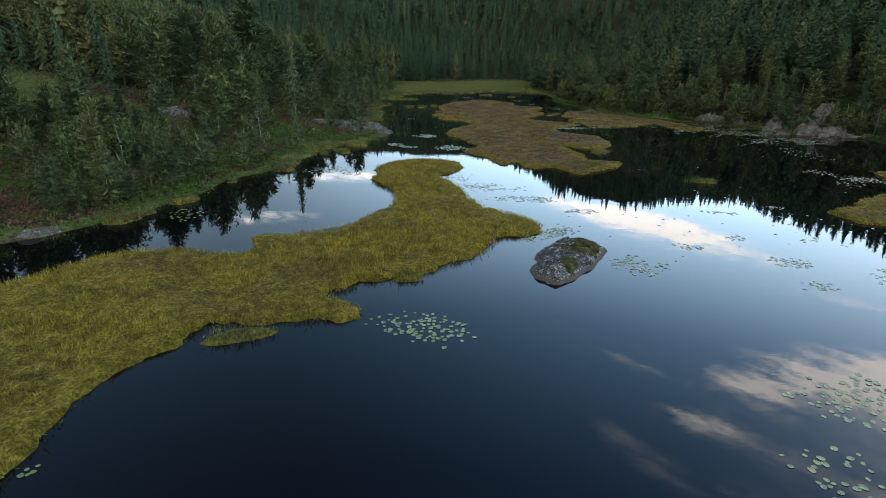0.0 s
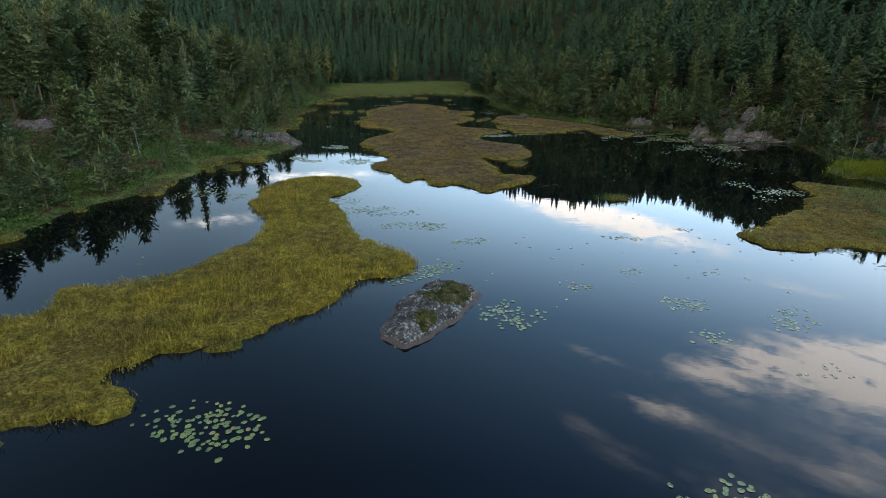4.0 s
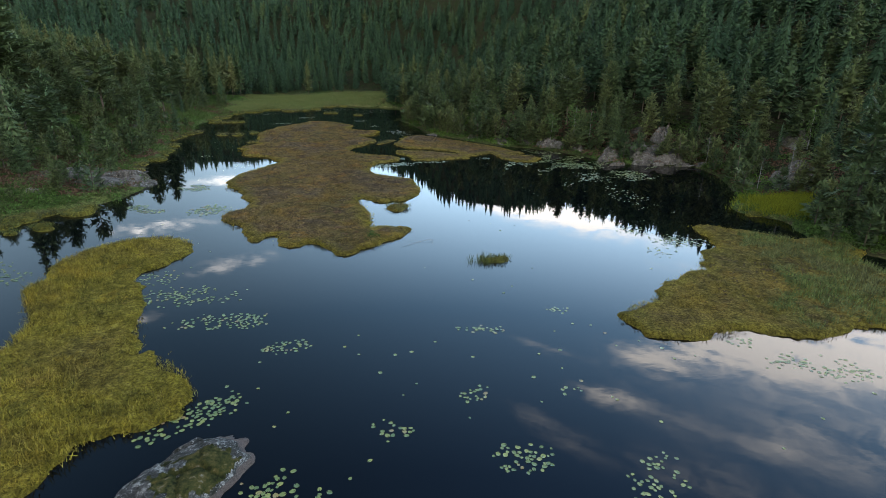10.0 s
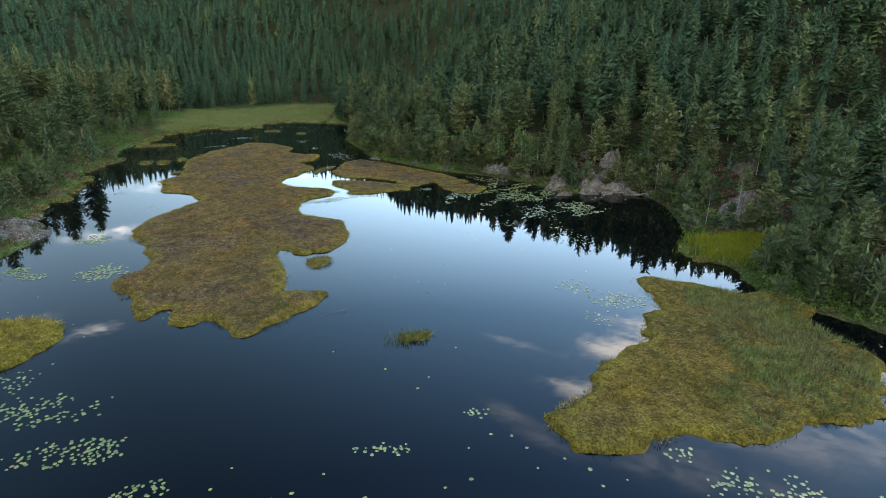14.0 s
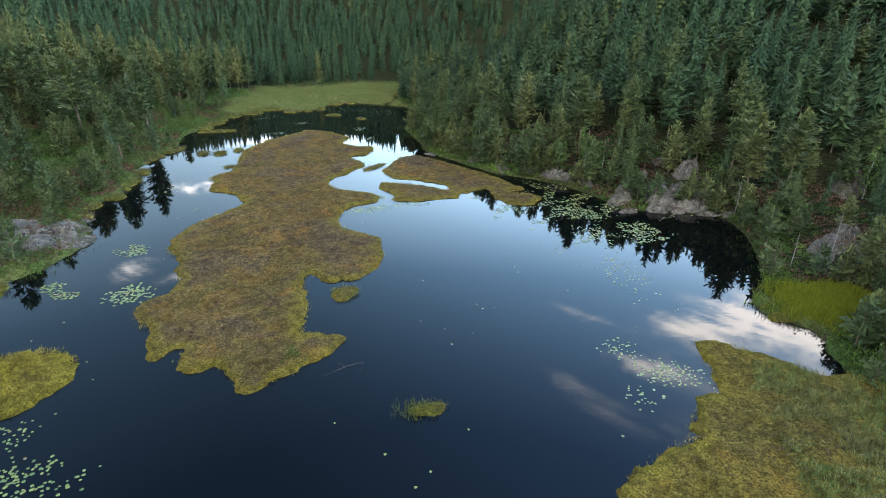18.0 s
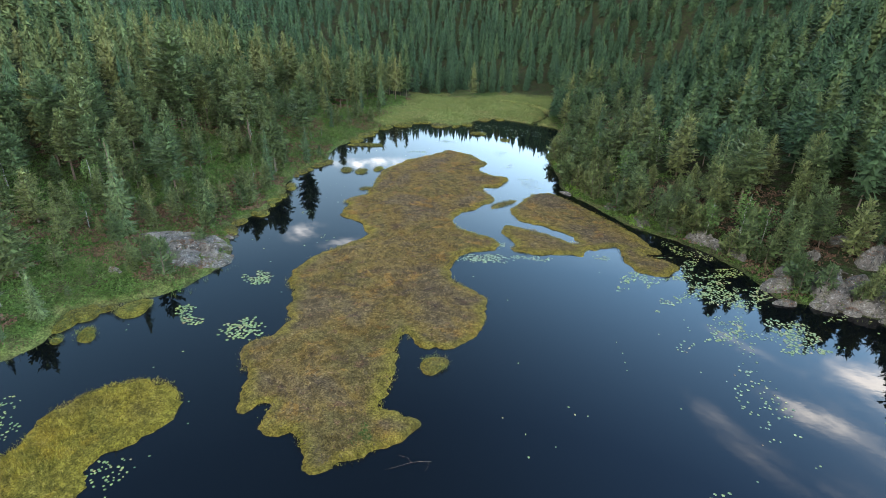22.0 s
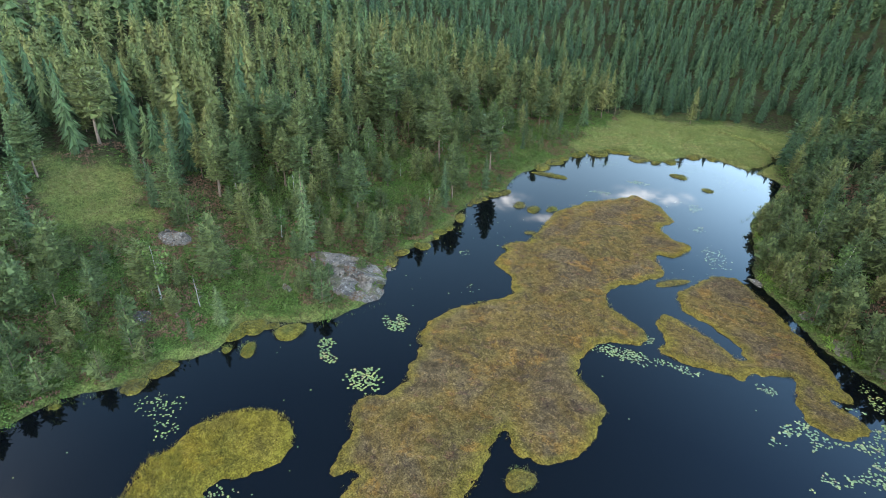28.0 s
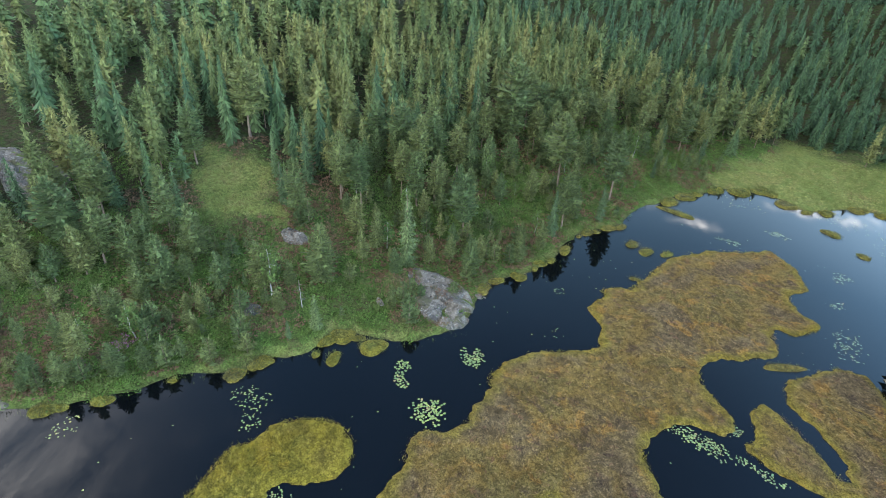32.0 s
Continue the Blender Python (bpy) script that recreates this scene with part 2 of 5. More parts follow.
SEDGE = [(0.214, 0.182, 0.031), (0.284, 0.228, 0.034), (0.244, 0.195, 0.035), (0.208, 0.162, 0.037), (0.326, 0.238, 0.033), (0.176, 0.160, 0.033), (0.236, 0.166, 0.043), (0.330, 0.272, 0.072)]
PEAT = [(0.172, 0.128, 0.042), (0.232, 0.152, 0.043), (0.200, 0.138, 0.054), (0.162, 0.114, 0.058), (0.322, 0.176, 0.044), (0.092, 0.060, 0.047), (0.142, 0.066, 0.043), (0.296, 0.204, 0.100)]
FLAT = [(0.196, 0.160, 0.034), (0.240, 0.176, 0.034), (0.214, 0.160, 0.036), (0.184, 0.150, 0.034), (0.280, 0.184, 0.034), (0.150, 0.104, 0.034), (0.176, 0.122, 0.036), (0.280, 0.214, 0.064)]
RIM = [(0.236, 0.198, 0.028), (0.290, 0.228, 0.030), (0.260, 0.212, 0.031), (0.216, 0.172, 0.031), (0.330, 0.236, 0.032), (0.186, 0.172, 0.030), (0.238, 0.172, 0.038), (0.326, 0.266, 0.066)]


def bog_material(name, tint):
    m = Mat(name, 0.9, 0.1)
    col, mid = bog_colours(m, tint)
    fine = m.step(m.noise(7.0, 5, 0.75), 0.34, 0.66)
    col = m.mix(m.maths("MULTIPLY", m.attr("rim"), 0.6), col, (0.280, 0.228, 0.030))
    # random mottling; the coarser one also paints in the shading of hummocks
    col = m.vary(m.vary(col, fine, 0.6), m.step(m.noise(1.6, 5, 0.7), 0.36, 0.64), 0.34)
    return m.done(col, m.maths("ADD", fine, mid), 1.0, 0.3)


def grass_material(name, tint):
    m = Mat(name, 0.65, 0.16)
    col, _ = bog_colours(m, tint)
    # blades vary singly, and in patches that also paint in hummock shading
    col = m.vary(m.vary(col, m.island(), 0.65), m.step(m.noise(1.6, 5, 0.7), 0.36, 0.64), 0.34)
    return m.done(col, translucent=0.25)


def ground_material():
    m = Mat("forest_floor", 0.95, 0.03)
    a, b, fine = m.noise(0.22, 5, 0.65, distort=0.6), m.noise(0.9, 5, 0.65), m.noise(5.0, 5, 0.7)
    col = m.ramp(a, [(0.32, (0.038, 0.062, 0.018)), (0.46, (0.056, 0.088, 0.022)), (0.56, (0.072, 0.078, 0.028)), (0.66, (0.080, 0.062, 0.038))])
    col = m.mix(m.step(b, 0.54, 0.66), col, (0.066, 0.096, 0.024))
    wet = m.ramp(m.noise(0.16, 6, 0.66, distort=1.2), [(0.36, (0.098, 0.130, 0.034)), (0.46, (0.132, 0.152, 0.044)), (0.54, (0.160, 0.164, 0.052)), (0.63, (0.158, 0.140, 0.050))])
    col = m.mix(m.attr("wet"), col, wet)
    # needle litter, darkened to paint in the shade between the trees
    shaded_litter = m.mix(m.step(b, 0.4, 0.62), (0.034, 0.028, 0.017), (0.028, 0.042, 0.014))
    col = m.mix(m.attr("shaded_litter"), col, shaded_litter)
    mud = m.mix(m.step(fine, 0.3, 0.7), (0.020, 0.016, 0.011), (0.045, 0.036, 0.020))
    col = m.mix(m.attr("bed"), col, mud)
    col = m.vary(m.vary(col, m.step(fine, 0.34, 0.66), 0.5), m.step(m.noise(1.5, 4, 0.65), 0.34, 0.66), 0.3)
    return m.done(col, m.maths("ADD", fine, b), 0.9, 0.2)


def needle_material(name, stops):
    m = Mat(name, 0.6, 0.14)
    col = m.ramp(m.object_random(), stops)
    col = m.mix(m.step(m.noise(0.08, 3), 0.45, 0.65), col, m.vary(col, m.noise(0.5, 2), 0.25))
    col = m.vary(col, m.island(), 0.52)
    return m.done(col, translucent=0.12)


def far_needle_material():
    m = Mat("far_needles", 0.65, 0.12)
    col = m.ramp(m.attr("kind_of_tree"), [(0.0, (0.034, 0.064, 0.031)), (0.35, (0.056, 0.090, 0.037)), (0.6, (0.088, 0.108, 0.038)), (1.0, (0.132, 0.132, 0.046))])
    col = m.vary(col, m.island(), 0.48)
    return m.done(col, translucent=0.10)


def bark_material(name, low, high):
    m = Mat(name, 0.9, 0.15)
    n = m.noise(5.0, 5, 0.7, world=False, stretch=(1, 1, 0.25))
    return m.done(m.ramp(n, [(0.35, low), (0.65, high)]), n, 0.7, 0.03)


def rock_material(name="granite", pale=0.40):
    m = Mat(name, 0.85, 0.3)
    a, b, c = m.noise(0.7, 6, 0.65, distort=0.5), m.noise(3.0, 6, 0.7), m.noise(12.0, 4, 0.7)
    col = m.ramp(a, [(0.34, (0.100 * pale, 0.092 * pale, 0.086 * pale)), (0.5, (0.25 * pale, 0.218 * pale, 0.18 * pale)), (0.64, (0.40 * pale, 0.352 * pale, 0.29 * pale))])
    col = m.mix(m.step(b, 0.56, 0.62), col, (0.52 * pale, 0.49 * pale, 0.44 * pale))
    col = m.mix(m.step(m.noise(0.5, 6, 0.72, distort=0.6), 0.53, 0.60), col, (0.064, 0.060, 0.030))
    col = m.mix(m.step(m.noise(2.2, 6, 0.75), 0.56, 0.63), col, (0.022, 0.022, 0.018))
    col = m.vary(col, m.step(c, 0.34, 0.66), 0.45)
    return m.done(col, m.maths("ADD", b, c), 0.8, 0.08)


def boulder_material():
    """Granite with white lichen crusts and a bleached band just above the water."""
    m = Mat("boulder_granite", 0.85, 0.3)
    a, b, c = m.noise(0.9, 6, 0.7, distort=0.8), m.noise(5.0, 6, 0.75), m.noise(22.0, 4, 0.7)
    col = m.ramp(a, [(0.34, (0.026, 0.025, 0.023)), (0.5, (0.058, 0.056, 0.052)), (0.62, (0.112, 0.108, 0.100))])
    col = m.mix(m.step(m.maths("ADD", b, m.maths("MULTIPLY", a, 0.6)), 0.84, 0.90), col, (0.34, 0.335, 0.31))
    col = m.mix(m.step(m.noise(11.0, 5, 0.7), 0.60, 0.65), col, (0.40, 0.40, 0.37))
    col = m.mix(m.step(m.noise(2.6, 6, 0.75), 0.55, 0.61), col, (0.024, 0.025, 0.016))
    sep = m.node("ShaderNodeSeparateXYZ")
    m.link(m.place, sep.inputs[0])
    height = m.maths("ADD", sep.outputs[2], m.maths("MULTIPLY", m.noise(2.0, 3), -0.10))
    band = m.maths("SUBTRACT", 1.0, m.step(height, 0.12, 0.15))
    col = m.mix(band, col, (0.120, 0.094, 0.082))
    col = m.vary(col, m.step(c, 0.34, 0.66), 0.5)
    return m.done(col, m.maths("ADD", b, c), 1.0, 0.10)


def moss_material():
    m = Mat("rock_moss", 0.95, 0.1)
    n = m.noise(4.0, 6, 0.7)
    col = m.ramp(n, [(0.36, (0.012, 0.015, 0.006)), (0.5, (0.042, 0.044, 0.012)), (0.60, (0.085, 0.065, 0.022)), (0.70, (0.20, 0.19, 0.16))])
    return m.done(col, n, 0.9, 0.08)


def pad_material(name, stops):
    m = Mat(name, 0.32, 0.5)
    col = m.ramp(m.object_random() if name == "lily_leaf" else m.island(), stops)
    return m.done(m.vary(col, m.noise(6.0, 3, world=False), 0.25))


def plain(name, col, rough=0.85, amount=0.35, scale=4.0, translucent=0.0, islands=False):
    m = Mat(name, rough, 0.06)
    n = m.noise(scale, 5, 0.65)
    a = m.mix(0.0, col, col)
    a = m.vary(a, n, amount)
    if islands:
        a = m.vary(a, m.island(), 0.4)
    return m.done(a, n, 0.5, 0.05, translucent)


PAD = [(0.0, (0.100, 0.145, 0.048)), (0.5, (0.160, 0.200, 0.058)), (0.9, (0.235, 0.255, 0.066)), (1.0, (0.25, 0.16, 0.07))]
PINE = [(0.0, (0.062, 0.092, 0.036)), (0.5, (0.088, 0.114, 0.042)), (1.0, (0.128, 0.140, 0.050))]
SPRUCE = [(0.0, (0.044, 0.076, 0.036)), (0.6, (0.066, 0.100, 0.044)), (1.0, (0.096, 0.128, 0.050))]
BIRCH = [(0.0, (0.056, 0.096, 0.028)), (1.0, (0.086, 0.130, 0.036))]
M_WATER, M_GROUND = water_material(), ground_material()
M_SEDGE, M_PEAT = bog_material("sedge_mat", SEDGE), bog_material("peat_bog", PEAT)
HUMMOCK = [(0.106, 0.122, 0.034), (0.140, 0.149, 0.040), (0.128, 0.128, 0.044), (0.111, 0.104, 0.046), (0.191, 0.171, 0.040), (0.089, 0.095, 0.036), (0.128, 0.104, 0.046), (0.187, 0.184, 0.080)]
M_HUMMOCK = bog_material("hummock_moss", HUMMOCK)
M_SEDGE_BLADE, M_PEAT_BLADE, M_RIM_BLADE = grass_material("sedge_blades", SEDGE), grass_material("bog_blades", PEAT), grass_material("rim_blades", RIM)
M_FLAT, M_FLAT_BLADE = bog_material("flat_bog", FLAT), grass_material("flat_bog_blades", FLAT)
M_HUMMOCK_BLADE = grass_material("hummock_blades", HUMMOCK)
M_GREEN_BLADE = grass_material("green_blades", [(0.118, 0.150, 0.044), (0.146, 0.184, 0.052), (0.168, 0.190, 0.064), (0.150, 0.152, 0.058), (0.186, 0.196, 0.074), (0.104, 0.136, 0.040), (0.172, 0.168, 0.068), (0.226, 0.222, 0.110)])
M_PINE, M_SPRUCE, M_BIRCH = needle_material("pine_needles", PINE), needle_material("spruce_needles", SPRUCE), needle_material("birch_leaves", BIRCH)
M_FAR = far_needle_material()
M_BARK, M_BIRCH_BARK = bark_material("pine_bark", (0.085, 0.066, 0.052), (0.21, 0.155, 0.115)), bark_material("birch_bark", (0.14, 0.13, 0.12), (0.34, 0.33, 0.31))
M_DEAD = bark_material("weathered_wood", (0.13, 0.12, 0.11), (0.27, 0.25, 0.23))
M_ROCK, M_MOSS, M_BOULDER = rock_material(), moss_material(), boulder_material()
M_PAD, M_PADS = pad_material("lily_leaf", PAD), pad_material("lily_leaves", PAD)
M_LUSH = plain("fern_leaves", (0.082, 0.142, 0.032), 0.7, 0.5, 0.5, 0.25, True)
M_SHRUB = plain("bilberry_leaves", (0.082, 0.130, 0.033), 0.8, 0.7, 0.35, 0.25, True)
M_FEN_BLADE = plain("fen_blades", (0.150, 0.172, 0.056), 0.75, 0.30, 0.12, 0.3)
M_HEATHER = plain("heather", (0.140, 0.084, 0.056), 0.9, 0.5, 0.5, 0.2, True)
M_FERN = plain("bright_shrub_leaves", (0.135, 0.220, 0.036), 0.8, 0.5, 0.6, 0.3, True)
M_WILLOW = plain("willow_leaves", (0.096, 0.124, 0.040), 0.8, 0.5, 0.5, 0.15, True)
M_REED_BANK = plain("reed_bank_blades", (0.200, 0.215, 0.022), 0.8, 0.35, 0.8, 0.3, True)
M_FLOWER = plain("pink_flowers", (0.30, 0.12, 0.24), 0.8, 0.4, 2.0, 0.2, True)
M_BOG_SHRUB = plain("bog_shrub", (0.140, 0.105, 0.055), 0.9, 0.5, 0.6, 0.2, True)
M_REED = plain("reed_blades", (0.105, 0.125, 0.036), 0.8, 0.4, 0.6, 0.3, True)

# ---- plan of the lake and the land ----
SOUTH = [(-32, 27), (-37, 14), (-40, -5), (-30, -30), (5, -44), (45, -32), (74, -2), (74, 26), (66, 38)]
EAST = [(61, 44), (59, 48), (56.8, 51), (55.4, 53), (56.0, 56), (57.8, 59.2), (56.6, 61.3), (54.4, 63.6), (56.3, 66), (58.9, 69), (61.6, 73),
        (63.6, 78), (64.6, 83), (63.6, 86), (60, 86.7), (56, 87.8), (52.5, 88.3), (52, 91.5), (50.2, 96.5), (46.9, 100), (43.4, 102.5), (39.2, 105.5),
        (36.9, 108.7), (34.7, 111.8), (31.2, 116), (29.4, 118.5), (28.4, 127), (27.5, 133), (26, 139), (27.2, 143), (28, 155), (28, 163)]
NORTH = [(24, 166), (18.7, 168), (13.8, 170), (9.7, 170), (7, 166), (5.5, 161), (2.2, 158), (-2.7, 160.7), (-6.5, 162), (-8.2, 156), (-11.7, 155.5),
         (-11.7, 150), (-15, 143.5), (-14.2, 137), (-16.5, 134), (-15.2, 127)]
WEST = [(-13.3, 123), (-15, 119), (-16, 115.5), (-15.7, 110.7), (-13.2, 106), (-12.6, 100), (-12.5, 97), (-13.6, 93), (-14, 90), (-11.5, 87),
        (-8.5, 83), (-8.7, 80.5), (-9.2, 77.5), (-10, 74.5), (-12, 72.5), (-15, 70), (-17, 68), (-15.6, 65), (-15, 63), (-16, 60.5), (-17.8, 58.5),
        (-17, 56.5), (-18, 53), (-20.1, 51), (-20.7, 48), (-21.2, 44), (-22.5, 40), (-23.6, 37), (-25.5, 34), (-28, 32)]
ISLAND_W = [(13.0, 55.8), (11.4, 58.6), (9.5, 57.7), (8.4, 58.6), (7.9, 61.2), (6.4, 59.2), (5.6, 60.9), (4.8, 62.9), (2.6, 65.6), (2.0, 67.7), (4.4, 69.5),
            (4.0, 72.5), (2.4, 76.8), (-0.1, 79.2), (-0.1, 82.9), (0.3, 85.4), (1.8, 87.9), (5.2, 92.6), (3.6, 95.4), (1.4, 98.2), (-0.9, 98.3), (-1.6, 100.8),
            (-1.3, 102.6), (-3.2, 104.0), (-1.9, 106.1), (-0.4, 107.4), (-0.9, 111.0), (-1.6, 116.3), (-1.9, 122.4), (-0.4, 125.9), (1.9, 130.7), (4.9, 133.8)]
ISLAND_E = [(6.3, 137.3), (9.5, 135.5), (11.6, 135.1), (13.6, 132.3), (15.7, 129.4), (13.9, 126.9), (16.1, 123.2), (20.6, 122.1), (20.0, 118.6), (19.0, 116.4),
            (16.3, 116.7), (17.5, 114.2), (19.4, 111.6), (18.4, 108.9), (16.6, 105.9), (15.0, 104.1), (14.6, 101.0), (16.2, 98.1), (19.1, 97.0), (22.1, 95.4),
            (21.4, 93.1), (19.8, 92.3), (17.9, 90.4), (17.0, 86.6), (17.9, 83.9), (20.8, 82.0), (22.9, 80.4), (22.2, 78.9), (22.9, 76.6), (22.1, 74.1),
            (20.6, 71.3), (17.3, 70.9), (15.3, 72.7), (15.9, 68.7), (16.7, 65.6), (16.2, 62.3), (18.8, 61.9), (20.3, 61.2), (18.9, 59.6), (16.7, 57.3), (14.5, 55.4)]
SPIT = [(24.0, 114.0), (26.5, 116.6), (29.6, 114.9), (32.8, 111.3), (35.7, 107.7), (37.8, 105.1), (39.8, 101.7), (41.1, 99.3), (42.5, 97.3), (41.5, 96.4),
        (39.3, 97.1), (40.5, 95.9), (42.7, 95.2), (43.7, 93.2), (42.8, 92.0), (41.3, 90.3), (39.1, 91.2), (36.9, 94.4), (37.3, 98.1), (34.0, 96.2), (31.9, 94.0),
        (29.5, 93.8), (25.8, 92.7), (23.4, 93.1), (24.2, 95.9), (22.7, 96.8), (21.6, 99.1), (22.6, 101.6), (27.3, 100.1), (31.0, 97.2), (32.1, 98.3), (28.7, 101.9), (23.8, 102.9), (21.8, 106.6), (23.3, 109.9)]
EAST_BOG = [(46.3, 59.4), (48.7, 59.0), (50.5, 57.6), (52.6, 55.9), (54.0, 54.6), (58, 54.5), (58.5, 51), (55.4, 49.4), (55.2, 46.8), (55.8, 44.9), (55.4, 43.2), (52.6, 40.6),
            (49.7, 38.7), (46.8, 38.7), (45.4, 39.4), (43.8, 38.6), (41.3, 38.1), (38.0, 39.9), (36.9, 39.3), (33.7, 39.4), (31.8, 39.8), (31.9, 40.8), (31.1, 41.4),
            (31.0, 42.3), (32.4, 43.7), (34.5, 44.3), (35.5, 45.5), (36.5, 46.8), (38.2, 47.4), (39.7, 48.4), (41.4, 49.2), (42.3, 51.0), (43.7, 52.4), (45.1, 52.7), (46.0, 54.8), (46.3, 57.4)]
TONGUE_E = [(-20, 2), (-13, 9.5), (-12.6, 12.8), (-12.8, 14.7), (-13.0, 16.6), (-12.5, 18.3), (-11.4, 19.8), (-10.7, 22.0), (-9.8, 21.6), (-7.9, 22.3), (-5.3, 22.2),
            (-4.0, 22.7), (-3.8, 23.6), (-4.8, 24.2), (-6.1, 25.3), (-4.7, 25.8), (-4.8, 27.2), (-3.8, 27.0), (-2.6, 28.2), (-1.1, 28.1), (-0.3, 29.2), (2.1, 31.1),
            (3.0, 33.2), (3.6, 34.9), (5.2, 34.8), (7.3, 37.0), (6.5, 38.6), (5.0, 40.7), (2.8, 41.8), (2.4, 44.3), (0.6, 50.2), (-1.3, 53.2), (0.6, 54.7), (1.6, 57.3)]
TONGUE_W = [(1.2, 60.2), (-1.3, 61.4), (-4.5, 60.8), (-6.7, 57.8), (-7.5, 55.8), (-6.3, 53.3), (-7.1, 50.7), (-5.0, 47.6), (-4.1, 45.1), (-4.3, 40.9), (-5.8, 39.2),
            (-6.3, 36.8), (-9.3, 34.4), (-11.6, 34.2), (-12.9, 33.7), (-11.7, 31.8), (-12.1, 30.3), (-15.2, 30.9), (-17.2, 31.5), (-20.0, 30.0), (-21.9, 26.8), (-24, 23), (-27, 12), (-26, 4)]


def rounded(ring, times=2):
    """The closed outline with its corners cut."""
    p = np.array(ring, float)
    for _ in range(times):
        q = np.roll(p, -1, 0)
        p = np.stack([0.75 * p + 0.25 * q, 0.25 * p + 0.75 * q], 1).reshape(-1, 2)
    return p


def reach(px, py, ring):
    """Signed distance to the outline, positive inside."""
    a, b = ring, np.roll(ring, -1, 0)
    best, inside = np.full(px.shape, 1e18), np.zeros(px.shape, bool)
    for (ax, ay), (bx, by) in zip(a, b):
        dx, dy = bx - ax, by - ay
        t = np.clip(((px - ax) * dx + (py - ay) * dy) / (dx * dx + dy * dy + 1e-12), 0, 1)
        best = np.minimum(best, (px - ax - t * dx) ** 2 + (py - ay - t * dy) ** 2)
        if ay != by:
            inside ^= ((ay > py) != (by > py)) & (px < (py - ay) * dx / (by - ay) + ax)
    return np.where(inside, 1, -1) * np.sqrt(best)


def lattice(x, y, seed):
    """Smooth value noise from 0 to 1 on a unit lattice."""
    xi, yi = np.floor(x).astype(np.int64), np.floor(y).astype(np.int64)
    fx, fy = x - xi, y - yi
    fx, fy = fx * fx * (3 - 2 * fx), fy * fy * (3 - 2 * fy)

    def h(i, j):
        n = (i * 374761393 + j * 668265263 + seed * 974634777) & 0xFFFFFFFF
        n = ((n ^ (n >> 13)) * 1274126177) & 0xFFFFFFFF
        return ((n ^ (n >> 16)) & 0xFFFF) / 65535.0

    return (h(xi, yi) * (1 - fx) + h(xi + 1, yi) * fx) * (1 - fy) + (h(xi, yi + 1) * (1 - fx) + h(xi + 1, yi + 1) * fx) * fy


def rough(x, y, size, seed, octaves=3):
    """Fractal noise about zero, from -1 to 1."""
    x, y = np.asarray(x, float), np.asarray(y, float)
    total, gain, norm = 0.0, 1.0, 0.0
    for k in range(octaves):
        total = total + gain * (lattice(x / size * 2**k, y / size * 2**k, seed + k) * 2 - 1)
        norm += gain
        gain *= 0.55
    return total / norm


def ease(v, lo, hi):
    t = np.clip((v - lo) / (hi - lo), 0, 1)
    return t * t * (3 - 2 * t)


LAKE = rounded(SOUTH + EAST + NORTH + WEST)
EAST_LINE = [(-60, 90), (0, 78), (40, 64), (60, 58), (83, 66), (90, 54), (105, 40), (120, 31), (165, 31), (215, 34), (320, 30)]
WEST_LINE = [(-60, -60), (0, -42), (30, -29), (50, -21), (75, -10), (90, -15), (120, -15), (150, -13), (180, -25), (215, -26), (320, -15)]


def shore_reach(x, y):
    """Metres inland from the lake's edge (minus: out on the water)."""
    s = -reach(x, y, LAKE)
    return s + 0.45 * rough(x, y, 2.2, 5) + 0.5 * rough(x, y, 6.0, 11)


def wetness(x, y, s):
    """Where the land is open fen, from 0 to 1."""
    north = ease(y, 150, 158) * (1 - ease(y + 9 * rough(x, y, 12, 3), 192, 202)) * ease(x + 5 * rough(x, y, 11, 6), -19, -12) * (1 - ease(x + 5 * rough(x, y, 9, 9), 25, 30))
    fringe = (1 - ease(s + 1.6 * rough(x, y, 5, 8), 0.4, 2.6)) * (1 - ease(x, 16, 24)) * (0.24 + 0.5 * np.exp(-(((x + 15) / 7) ** 2) - ((y - 65) / 8) ** 2) + 0.2 * (rough(x, y, 9, 13) > 0.1))
    glade = 1 - ease(np.hypot((x + GLADE[0]) / 13.0, (y - GLADE[1]) / 8.5) + 0.55 * rough(x, y, 6, 21), 0.55, 1.1)
    reeds = 1 - ease(np.hypot((x - 60.5) / 5.0, (y - 62.5) / 4.5) + 0.55 * rough(x, y, 3.5, 31), 0.55, 1.1)
    return np.maximum.reduce([north, fringe, 0.75 * glade, reeds])


GLADE = (54.0, 69.5)
CREEK = [(10.5, 190.0), (14.9, 188.5), (18.1, 187.9), (20.6, 184.7), (24.5, 179.9), (24.8, 174.0), (22.5, 169.0), (22.0, 164.0)]


def creek(x, y):
    """Metres from the thin creek that winds through the fen."""
    x, y = np.asarray(x, float), np.asarray(y, float)
    best = np.full(x.shape, 1e9)
    for (ax, ay), (bx, by) in zip(CREEK, CREEK[1:]):
        dx, dy = bx - ax, by - ay
        t = np.clip(((x - ax) * dx + (y - ay) * dy) / (dx * dx + dy * dy), 0, 1)
        best = np.minimum(best, np.hypot(x - ax - t * dx, y - ay - t * dy))
    return best + 0.25 * rough(x, y, 1.5, 171)


